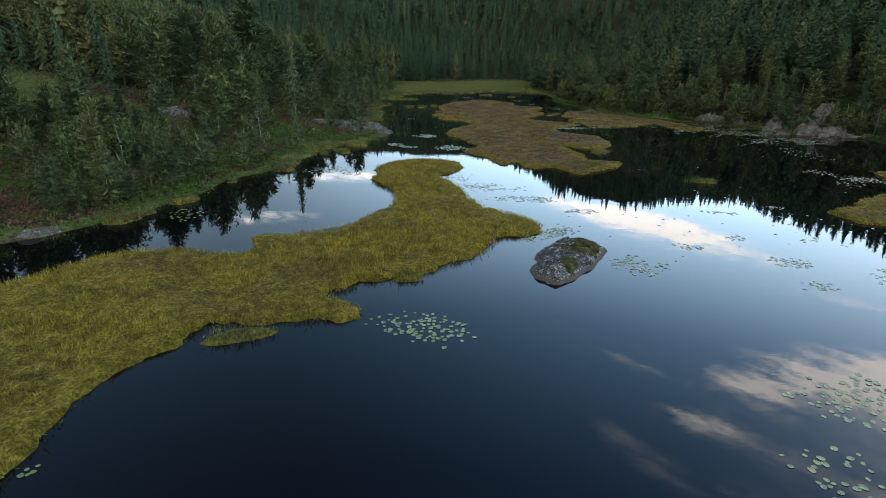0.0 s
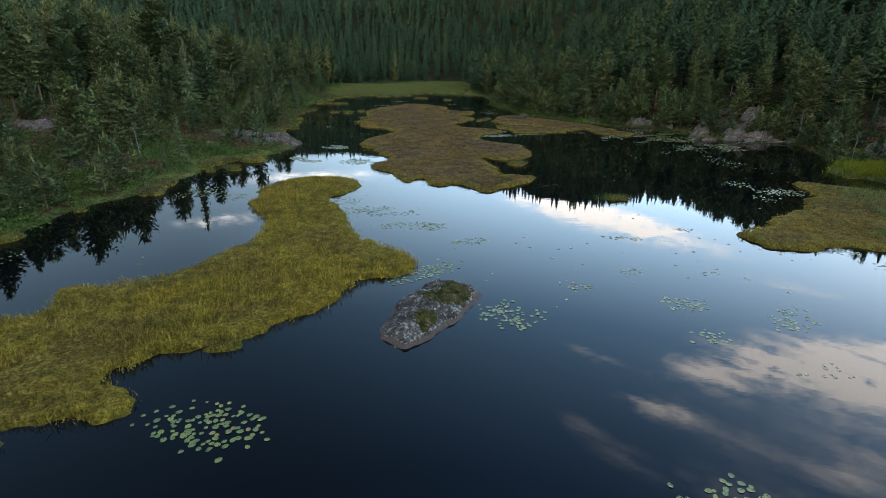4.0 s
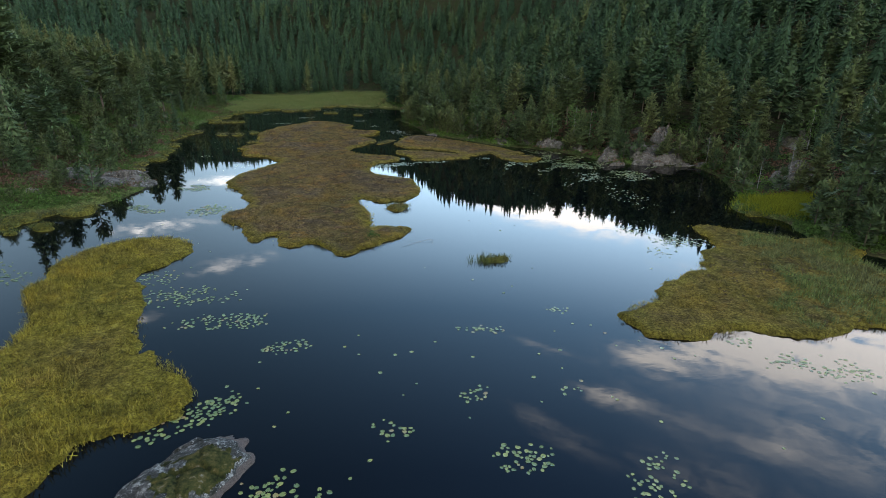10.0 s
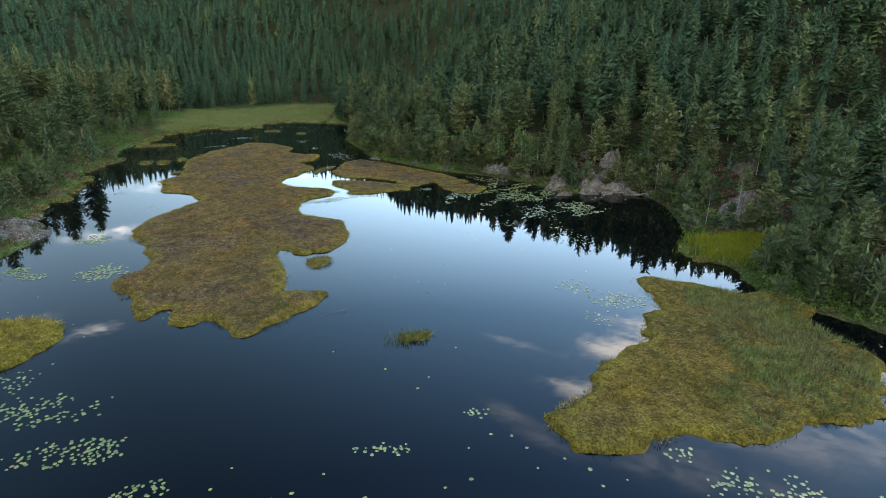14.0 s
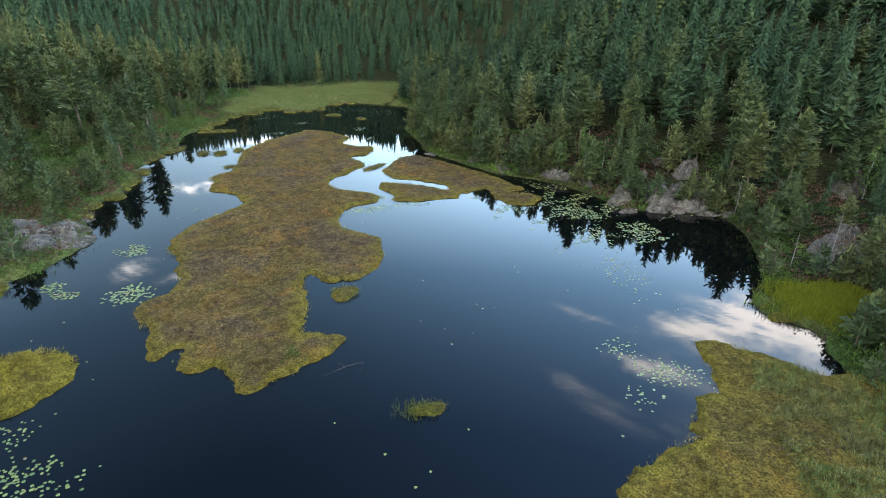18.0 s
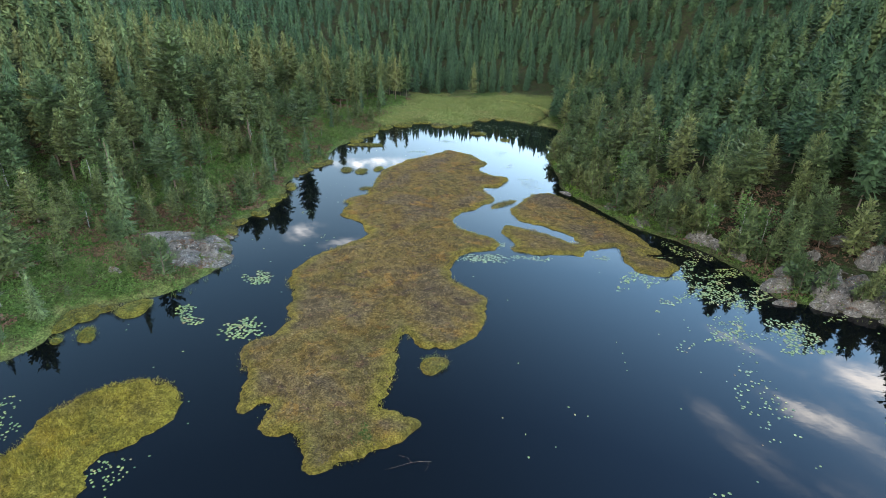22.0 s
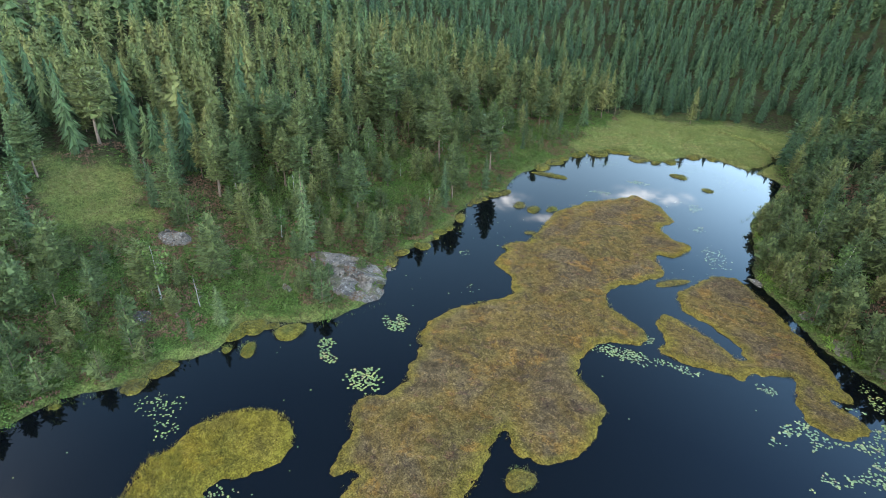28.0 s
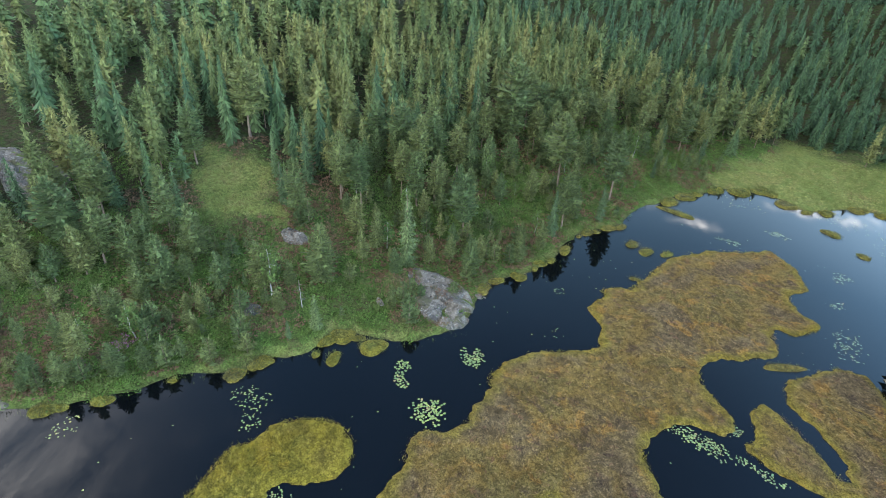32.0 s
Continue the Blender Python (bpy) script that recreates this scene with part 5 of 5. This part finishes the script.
bushes("shore_scrub", x[~bright], y[~bright], z[~bright], size[~bright], M_SHRUB, "dense green scrub along the steep shore", 52, 26, 1.0, 0.3)
bushes("shore_scrub", x[bright], y[bright], z[bright], size[bright], M_FERN, "bright green leafy shrubs along the shore", 53, 30, 1.1, 0.28)
gx_, gy_ = 35.0 + rng.normal(0, 1.6, 60), 122.5 + rng.normal(0, 3.2, 60)
bushes("shore_scrub", gx_, gy_, land(gx_, gy_), rng.uniform(0.5, 1.1, 60), M_FERN, "bright green raspberry thicket by the narrows", 54, 34, 1.1, 0.3)
gx_, gy_ = -28.0 + rng.normal(0, 0.9, 26), 46.0 + rng.normal(0, 0.8, 26)
bushes("flower_patch", gx_, gy_, land(gx_, gy_) + 0.35, rng.uniform(0.25, 0.5, 26), M_FLOWER, "faded pink flowering herbs on the bank", 55, 14, 1.0, 0.16)
gx_, gy_ = 16.4 + rng.normal(0, 0.35, 7), 59.3 + rng.normal(0, 0.35, 7)
bushes("willow_shrub", gx_, gy_, 0.25 + 0 * gx_, rng.uniform(0.25, 0.5, 7), M_SHRUB, "small dark green willow shrub on the bog", 56, 30, 1.1, 0.16)

for base_, ring, many, share, seed in ((island, R_ISLAND, 4.0, 0.0, 46), (spit, R_SPIT, 3.4, 0.0, 47), (east_bog, R_EAST_BOG, 3.0, 0.05, 48)):
    x, y, s = strewn(ring, many, seed, 0.3)
    keep = rough(x, y, 6, 140 + seed) + 0.5 * rough(x, y, 1.8, 150 + seed) > share
    x, y = x[keep], y[keep]
    bushes("bog_heather", x, y, np.full(len(x), 0.2), 0.12 + 0.12 * np.random.default_rng(seed).random(len(x)), M_BOG_SHRUB, "brown heather and dwarf shrubs on the bog", seed, 6, 0.9, 0.2, base_)

# reeds standing in the shallows
n = 30000
x, y = rng.uniform(-30, 68, n), rng.uniform(25, 172, n)
s = shore_reach(x, y)
keep = (s > -1.6) & (s < 0.2) & (rough(x, y, 5, 151) > 0.12)
x, y = x[keep], y[keep]
blades("reeds", x, y, np.full(len(x), -0.05), np.full(len(x), 0.55), 0.016, M_REED, "thin reeds standing in the shallows", 44, 3, 0.2, 0.2, "reeds")
a = rng.uniform(0, 2 * np.pi, 70)
blades("reeds", 25.0 + 1.6 * np.cos(a) * rng.random(70), 52.9 + 0.9 * np.sin(a) * rng.random(70), np.full(70, 0.0), np.full(70, 0.55), 0.016, M_REED, "dark green reeds round a small tussock", 45, 5, 0.25, 0.15, "reeds")

# ---- rocks ----


def rock_form(name, ring, height, step, seed, flat=0.5, sink=0.5, crack=0.12, apron=0.0, blocky=1.0):
    """A rounded slab over an outline: steep at the rim, domed and fissured on top."""
    ring = rounded(ring, 1)
    (x0, y0), (x1, y1) = ring.min(0) - 0.5, ring.max(0) + 0.5
    ax, ay = np.arange(x0, x1, step), np.arange(y0, y1, step)
    X, Y = (a.ravel() for a in np.meshgrid(ax, ay))
    s = reach(X, Y, ring)
    s = s + min(0.5, 0.22 * s.max()) * rough(X, Y, 0.4 + 0.5 * s.max(), seed) + 0.05 * rough(X, Y, 0.3, seed + 4)
    deep = max(s.max(), 0.3)
    # blocks: each cell of a jittered grid gets a height of its own, with a fissure between cells
    r = np.random.default_rng(seed)
    size = max(0.55, deep * 0.75)
    seeds = np.stack(np.meshgrid(np.arange(x0, x1 + size, size), np.arange(y0, y1 + size, size)), 2).reshape(-1, 2)
    seeds = seeds + r.uniform(-0.45, 0.45, seeds.shape) * size
    wx, wy = X + 0.25 * size * rough(X, Y, size, seed + 7), Y + 0.25 * size * rough(X, Y, size, seed + 8)
    d = np.hypot(wx[:, None] - seeds[:, 0], wy[:, None] - seeds[:, 1])
    order = np.argsort(d, 1)[:, :2]
    near, second = np.take_along_axis(d, order, 1).T
    own = 1 - blocky * r.uniform(0, 0.42, len(seeds))[order[:, 0]]
    tip = blocky * r.normal(0, 0.22, (len(seeds), 2))[order[:, 0]]
    slope = (tip * (np.stack([X, Y], 1) - seeds[order[:, 0]])).sum(1)
    gap = ease(second - near, 0.0, 0.16 * size)
    dome = np.clip((s - apron) / (0.6 * deep), 0, 1) ** flat
    z = height * dome * own + slope * ease(s, 0, 0.4) * min(1.0, height) + 0.10 * height * rough(X, Y, deep, seed + 1)
    z = z - (1 - gap) * crack * 2.2 * ease(s, 0.1, 0.4) + crack * 0.6 * rough(X, Y, 0.6, seed + 2, 4) * ease(s, 0, 0.3)
    z = z - sink * ease(-s, -0.1, 0.4)
    z = z + (0.10 * ease(s, -0.08, 0.10) if apron else 0.0)
    f = grid_faces(len(ax), len(ay))
    f = f[(s[f] > -0.45).any(1)]
    used, back = np.unique(f, return_inverse=True)
    return np.stack([X, Y, z], 1)[used], back.reshape(f.shape), s[used], X[used], Y[used]


BOULDER = [(4.9, 28.3), (6.0, 27.1), (6.6, 27.2), (8.0, 28.5), (9.5, 30.3), (10.4, 32.3), (10.2, 33.8), (9.2, 34.5), (7.5, 33.9), (6.2, 32.3), (5.6, 31.3), (5.9, 30.4), (5.4, 29.8)]
v, f, s, X, Y = rock_form("boulder", BOULDER, 0.72, 0.07, 301, 0.60, 0.5, 0.045, 0.15, 0.35)
boulder = tagged(new("boulder"), "grey lichened boulder with moss rising from the tarn", "boulder")
boulder.location = (7.8, 30.6, 0)
off = np.array([7.8, 30.6, 0])
stone = part("stone", mesh_of("stone", v - off, f, [M_BOULDER], True), boulder)
cover = 1.1 * np.exp(-((X - 9.0) / 1.2) ** 2 - ((Y - 32.0) / 1.1) ** 2) + 0.9 * np.exp(-((X - 7.3) / 0.7) ** 2 - ((Y - 28.8) / 0.9) ** 2) + 0.7 * np.exp(-((X - 7.6) / 0.6) ** 2 - ((Y - 31.0) / 0.6) ** 2)
mossy = (cover + 0.45 * rough(X, Y, 0.9, 311) + 0.45 * rough(X, Y, 0.25, 313) > 0.36) & (s > 0.27)
fm = f[mossy[f].all(1)]
used, back = np.unique(fm, return_inverse=True)
part("moss", mesh_of("moss", v[used] - off + np.array([0, 0, 0.02]), back.reshape(-1, 4), [M_MOSS], True), stone, "dark green and yellow moss cushion")

ROCKS = [  # outline, height, step, label
    ([(-22.4, 83.4), (-20, 85.6), (-17.4, 86.8), (-14, 87.0), (-11.4, 86.4), (-9.2, 84.6), (-7.8, 82.4), (-8.4, 80.0), (-10.0, 79.0), (-12.4, 78.6), (-16.5, 79.8), (-20, 81.4)], 0.70, 0.16, "broad pale granite slab sloping into the tarn"),
    (oval(-70, 42.5, 9.5, 4.6, 20, 14, 2), 1.6, 0.4, "wide weathered granite ridge with lichen"),
    (oval(-36.0, 71.5, 2.4, 1.5, 30, 12, 3), 0.8, 0.25, "grey rock among brown heather"), (oval(-25.5, 60.5, 1.6, 1.1, 0, 12, 5), 0.6, 0.2, "low grey rock on the bank"),
    (oval(-26.6, 33.4, 1.3, 0.5, 40, 12, 6), 0.3, 0.12, "low grey rock at the shore"), (oval(-11.5, 88.2, 1.1, 0.7, 0, 10, 7), 0.5, 0.2, "small grey shore stone"),
    ([(56.2, 88.0), (58.5, 87.3), (62.0, 86.6), (64.3, 87.2), (64.0, 89.5), (62.2, 92.5), (59.8, 94.2), (57.5, 92.5), (56.4, 90.2)], 1.5, 0.18, "fissured granite outcrop dropping into the tarn"),
    (oval(53.2, 87.6, 1.2, 0.8, 10, 12, 8), 0.75, 0.15, "square-shouldered shore boulder in the water"), (oval(53.6, 90.8, 1.7, 1.4, 30, 12, 9), 1.4, 0.2, "rounded grey boulder behind the shoreline"),
    (oval(56.9, 87.5, 1.4, 0.7, -15, 12, 10), 0.7, 0.15, "low shore boulder beside the outcrop"), (oval(65.0, 85.2, 1.0, 0.6, 40, 10, 11), 0.4, 0.15, "flat stone at the waterline"),
    (oval(58.6, 96.6, 0.9, 0.8, 0, 10, 12), 1.0, 0.15, "pale stone on the slope above the outcrop"), (oval(47.8, 101.2, 2.4, 0.9, -45, 12, 13), 1.4, 0.2, "pale cliff face at the water's edge"),
    (oval(50.8, 98.0, 1.5, 0.8, -55, 12, 14), 1.2, 0.2, "pale broken rock at the water's edge"), (oval(40.6, 106.0, 1.4, 0.8, -40, 12, 15), 0.8, 0.2, "grey rock on the shore"),
    (oval(36.8, 111.0, 1.2, 0.7, -45, 12, 16), 0.7, 0.2, "grey rock on the shore"), (oval(44.2, 104.4, 1.6, 0.7, -45, 12, 17), 0.8, 0.2, "grey rock on the shore"),
    (oval(68.2, 73.0, 2.3, 1.4, 20, 12, 18), 1.3, 0.2, "large grey boulder behind the reed bank"), (oval(71.0, 74.5, 2.0, 1.2, 10, 12, 19), 1.4, 0.2, "grey boulder among young pines"),
    (oval(68.5, 69.0, 1.2, 0.9, 0, 12, 20), 0.7, 0.2, "grey stone among scrub"), (oval(62.5, 54.5, 1.4, 0.8, 10, 12, 21), 0.5, 0.2, "low flat stone on the bank"),
    (oval(36.5, 128.0, 1.6, 1.0, 0, 12, 22), 1.2, 0.25, "pale boulder under the pines"), (oval(30.0, 117.0, 1.5, 0.6, -30, 12, 23), 0.4, 0.2, "dark flat stone in the narrows"),
    (oval(-23.6, 122.0, 1.1, 0.8, 0, 12, 24), 0.8, 0.2, "pale stone on the bank"), (oval(80.5, 86.0, 3.0, 1.8, 30, 12, 25), 1.8, 0.3, "grey outcrop high on the slope"),
    (oval(64.4, 95.6, 2.6, 1.5, 50, 12, 28), 1.7, 0.2, "lichened rock face above the outcrop"), (oval(62.2, 99.4, 1.2, 0.8, 0, 10, 29), 1.0, 0.15, "pale block of granite on the slope"),
    (oval(59.6, 87.2, 1.1, 0.7, 20, 10, 30), 0.8, 0.12, "broken granite block at the waterline"), (oval(62.6, 86.0, 1.3, 0.6, -20, 10, 31), 0.6, 0.12, "wet granite block at the waterline"),
    (oval(66.2, 70.8, 1.6, 1.0, 35, 12, 32), 1.0, 0.18, "pale boulder behind the reed bank"), (oval(70.4, 71.4, 1.5, 1.0, -15, 12, 33), 1.1, 0.2, "grey boulder on the scrubby bank"),
    (oval(55.1, 93.4, 1.5, 1.1, 15, 12, 34), 1.3, 0.18, "grey boulder above the shoreline"), (oval(49.2, 100.0, 1.3, 0.7, -50, 12, 35), 1.1, 0.16, "pale block under the cliff face"),
    (oval(-48.7, 106.6, 2.0, 1.4, 0, 12, 26), 1.0, 0.3, "grey rock in the wood"), (oval(-17.9, 75.2, 0.7, 0.5, 0, 10, 27), 0.5, 0.15, "small pale stone in the grass"),
]
tufts = []
for k, (ring, height, step, label) in enumerate(ROCKS):
    v, f, s, X, Y = rock_form("rock", ring, height, step, 320 + 9 * k, 0.45, 0.4, 0.03 + 0.09 * height if height > 0.4 else 0.02, 0.0, 1.0 if height > 0.4 else 0.3)
    g = np.maximum(land(X, Y), -0.3)
    mid = np.array([X.mean(), Y.mean(), 0])
    v = v + np.stack([0 * g, 0 * g, g], 1)
    ob = new("rock_slab" if height < 1.0 and step >= 0.3 else "boulder", mesh_of("rock", v - mid, f, [M_ROCK], step >= 0.3 or height < 0.4))
    ob.location = mid
    tagged(ob, label, "rock", "rocks along the shore")
    nook = np.flatnonzero((s > 0.25) & (rough(X, Y, 1.6, 361) > (0.05 if height > 1 else 0.25)))
    if len(nook):
        tufts.append(v[np.random.default_rng(370 + k).choice(nook, min(len(nook), 6 + len(s) // 60))])
tufts = np.concatenate(tufts)
bushes("rock_heather", tufts[:, 0], tufts[:, 1], tufts[:, 2] - 0.05, np.random.default_rng(7).uniform(0.15, 0.45, len(tufts)), M_HEATHER, "tufts of heather in the nooks of the rocks", 57, 10, 0.8, 0.2)

# ---- lily pads ----
rng = np.random.default_rng(61)


def pad_shape(seed):
    """A round leaf with a notch and a slightly raised rim, 1 metre across."""
    r = np.random.default_rng(seed)
    a = np.linspace(0.16, 2 * np.pi - 0.16, 11)
    e = 0.5 * (1 + 0.06 * r.normal(size=11))
    rim = np.stack([1.12 * e * np.cos(a), 0.92 * e * np.sin(a), np.full(11, 0.03) + 0.04 * r.random(11)], 1)
    v = np.concatenate([[(0.05, 0, 0.0)], rim])
    return v, np.array([(0, 1 + i, 2 + i) for i in range(10)])


SHAPES = [pad_shape(k) for k in range(4)]
PAD_MESHES = [mesh_of("lily_pad", v, f, [M_PAD]) for v, f in SHAPES]
NEAR_PATCHES = [  # middle, half length, half width, turn, leaves
    (-0.9, 22.0, 2.3, 1.5, -10, 110), (7.5, 35.9, 2.6, 0.9, 34, 95), (11.8, 30.3, 1.7, 1.5, 0, 75), (15.8, 17.0, 2.6, 1.6, 10, 95), (12.2, 13.4, 1.6, 1.2, -10, 30), (-12.1, 12.7, 0.4, 0.3, 0, 5),
]


def spread(rx, ry, turn, many, lo, hi):
    """Places and sizes of leaves in a ragged oval, side by side with few overlaps."""
    c, s_ = math.cos(radians(turn)), math.sin(radians(turn))
    got, shift = [], rng.uniform(0, 50)
    for _ in range(many * 14):
        a, r = rng.uniform(0, 2 * np.pi), math.sqrt(rng.random()) * rng.uniform(0.6, 1.2)
        u, w_ = rx * r * math.cos(a), ry * r * math.sin(a)
        px, py, size = c * u - s_ * w_, s_ * u + c * w_, rng.uniform(lo, hi)
        if float(rough(px + shift, py, 0.9, 17, 2)) < rng.uniform(-0.7, 0.25):
            continue
        if all((px - qx) ** 2 + (py - qy) ** 2 > (0.42 * (size + qs)) ** 2 for qx, qy, qs in got[-60:]):
            got.append((px, py, size))
        if len(got) == many:
            break
    return got


for cx_, cy_, rx, ry, turn, many in NEAR_PATCHES:
    patch = tagged(new("lily_pad_patch"), "loose patch of green water lily leaves on dark water", "lily pads", "lily patches")
    patch.location = (cx_, cy_, 0)
    for px, py, size in spread(rx, ry, turn, many, 0.13, 0.25):
        leaf = new("lily_pad", PAD_MESHES[rng.integers(4)])
        leaf.parent = patch
        leaf.matrix_basis = pose(px, py, rng.uniform(0.003, 0.012), 0, 0, rng.uniform(0, 360)) @ Matrix.Diagonal((size, size, size, 1))

FAR_PATCHES = [
    (21.3, 31.2, 1.4, 0.9, 0, 45), (26.2, 29.3, 1.6, 1.1, 40, 45), (20.9, 27.7, 1.2, 0.9, 0, 22), (24.5, 24.5, 1.8, 0.8, -10, 12), (16.2, 33.8, 0.9, 0.8, 0, 18), (20.5, 35.8, 1.0, 0.6, 20, 20),
    (25.4, 35.5, 0.8, 0.5, 0, 6), (4.0, 49.0, 3.4, 1.5, -5, 120), (6.8, 45.1, 3.2, 1.1, 0, 110), (10.9, 41.6, 1.3, 0.7, 0, 40), (1.0, 52.2, 1.6, 1.4, 0, 40), (22.1, 42.1, 1.4, 0.5, -10, 26), (27.6, 44.0, 0.8, 0.5, 0, 14),
    (39.5, 35.6, 2.4, 1.2, -20, 80), (36.8, 38.6, 0.9, 0.5, 0, 14), (43.2, 55.4, 2.6, 1.5, -20, 120), (40.4, 58.6, 1.8, 1.4, 0, 40), (40.2, 53.2, 1.4, 1.6, 0, 25), (-3.1, 79.2, 1.7, 1.3, -20, 70), (-5.8, 70.7, 2.2, 1.0, -35, 60),
    (0.6, 69.6, 1.9, 1.9, 0, 95), (20.5, 90.2, 3.6, 1.3, 12, 190), (27.0, 91.8, 3.6, 0.6, 5, 60), (34.6, 94.0, 1.2, 0.7, 0, 30), (46.0, 80.0, 1.6, 3.4, 20, 70), (41.5, 76.7, 1.2, 1.2, 0, 14), (46.4, 88.0, 2.2, 3.8, 30, 150),
    (44.6, 98.6, 3.0, 1.3, -45, 90), (46.0, 70.0, 2.6, 4.0, 0, 60), (46.6, 86.6, 4.0, 1.4, 0, 70), (50.0, 80.5, 5.0, 0.8, 10, 50), (-12.2, 55.2, 2.6, 1.6, 30, 70), (-9.2, 53.8, 1.5, 1.2, 0, 30), (-19.4, 38.6, 1.3, 1.6, 0, 30),
    (4.6, 144.2, 2.2, 1.0, 0, 50), (24.0, 121.0, 2.2, 3.6, 20, 90), (17.3, 138.1, 1.6, 1.8, 0, 40), (1.0, 134.0, 3.0, 1.2, 20, 40), (19.4, 129.8, 1.4, 1.4, 0, 24), (-6.3, 98.7, 1.0, 1.0, 0, 10), (10.0, 160.5, 7.0, 3.0, 0, 90),
    (20.0, 157.0, 5.0, 5.0, 0, 60), (-5.0, 151.0, 4.0, 3.0, 0, 40), (-0.1, 91.1, 1.2, 0.9, 0, 8), (14.0, 39.0, 8.0, 4.0, 0, 14), (28.0, 38.0, 6.0, 5.0, 0, 16), (22.1, 94.6, 0.9, 1.0, 0, 30),
]
vs, fs, base = [], [], 0
n = 30000  # drifts of leaves in the sheltered bay under the outcrop
bx_, by_ = rng.uniform(36, 62, n), rng.uniform(74, 105, n)
deep_ = shore_reach(bx_, by_)
drift = rough(0.8 * bx_ + 0.6 * by_, (0.8 * by_ - 0.6 * bx_) * 2.2, 5.0, 221) + 0.5 * rough(bx_, by_, 0.9, 223)
drift = drift - 0.35 * ease(np.abs(by_ - 88.5), 5, 14) - 0.45 * ease(np.abs(bx_ - 47), 4.5, 13)
ok = (deep_ < -0.3) & (reach(bx_, by_, R_SPIT) < -0.4) & (drift > 0.16)
DRIFT = [(a, b, rng.uniform(0.14, 0.27)) for a, b in zip(bx_[ok][:1300], by_[ok][:1300])]
n = 700  # lone leaves here and there
bx_, by_ = rng.uniform(-20, 60, n), rng.uniform(26, 165, n)
ok = (shore_reach(bx_, by_) < -0.5) & (np.maximum.reduce([reach(bx_, by_, R) for R in (R_ISLAND, R_TONGUE, R_SPIT, R_EAST_BOG)]) < -0.4) & (rough(bx_, by_, 7, 225) > 0.1)
DRIFT += [(a, b, rng.uniform(0.12, 0.2)) for a, b in zip(bx_[ok], by_[ok])]
for cx_, cy_, rx, ry, turn, many in FAR_PATCHES + [(0, 0, 0, 0, 0, 0)]:
    for px, py, size in (spread(rx, ry, turn, many, *((0.20, 0.34) if -7 < cx_ < 2 and 69 < cy_ < 80 else (0.12, 0.24))) if many else DRIFT):
        g = rng.uniform(0, 6.28)
        v, f = SHAPES[rng.integers(4)]
        v = v * size
        vs.append(np.stack([cx_ + px + v[:, 0] * math.cos(g) - v[:, 1] * math.sin(g), cy_ + py + v[:, 0] * math.sin(g) + v[:, 1] * math.cos(g), v[:, 2] + 0.005], 1))
        fs.append(f + base)
        base += len(v)
tagged(new("lily_pads", mesh_of("lily_pads", np.concatenate(vs), np.concatenate(fs), [M_PADS])), "scattered green water lily leaves over the tarn", "lily pads", kind="stuff")


# ---- driftwood ----


def stick(name, points, radius, label, category="driftwood"):
    """A bent bare branch: a tapering tube through a few points, with twigs."""
    cu = bpy.data.curves.new(name, "CURVE")
    cu.dimensions, cu.bevel_depth, cu.bevel_resolution = "3D", radius, 1
    for line, thick in points:
        sp = cu.splines.new("POLY")
        sp.points.add(len(line) - 1)
        for k, (p, q) in enumerate(zip(sp.points, line)):
            p.co, p.radius = (*q, 1), thick * (1 - 0.7 * k / (len(line) - 1))
    cu.materials.append(M_DEAD if radius > 0.03 else M_BARK)
    return tagged(new(name, cu), label, category)


stick("floating_branch", [([(21.6, 58.2, 0.02), (21.2, 58.0, 0.16), (20.3, 57.8, 0.05), (19.4, 57.2, 0.03), (18.7, 56.8, 0.0)], 1.0), ([(21.4, 58.1, 0.1), (21.5, 57.6, 0.08), (21.3, 57.1, 0.0)], 0.6),
                          ([(20.3, 57.8, 0.05), (19.9, 58.1, 0.10), (19.3, 58.2, 0.02)], 0.5)], 0.012, "thin dark branch floating on the tarn")
stick("fallen_trunk", [([(62.9, 84.9, 0.25), (64.4, 85.3, 0.35), (66.2, 85.0, 0.75), (67.6, 84.3, 1.1)], 1.0), ([(64.4, 85.3, 0.35), (64.9, 86.1, 0.8), (65.2, 86.6, 1.2)], 0.5), ([(65.6, 85.1, 0.6), (65.4, 84.3, 0.9)], 0.4)],
      0.09, "bleached fallen trunk at the foot of the outcrop")
stick("fallen_trunk", [([(-46.0, 72.2, 1.6), (-47.8, 74.0, 2.3), (-49.0, 76.0, 3.6)], 1.0), ([(-47.8, 74.0, 2.3), (-46.6, 74.6, 3.0)], 0.6)], 0.10, "bleached leaning dead trunk at the glade's edge")
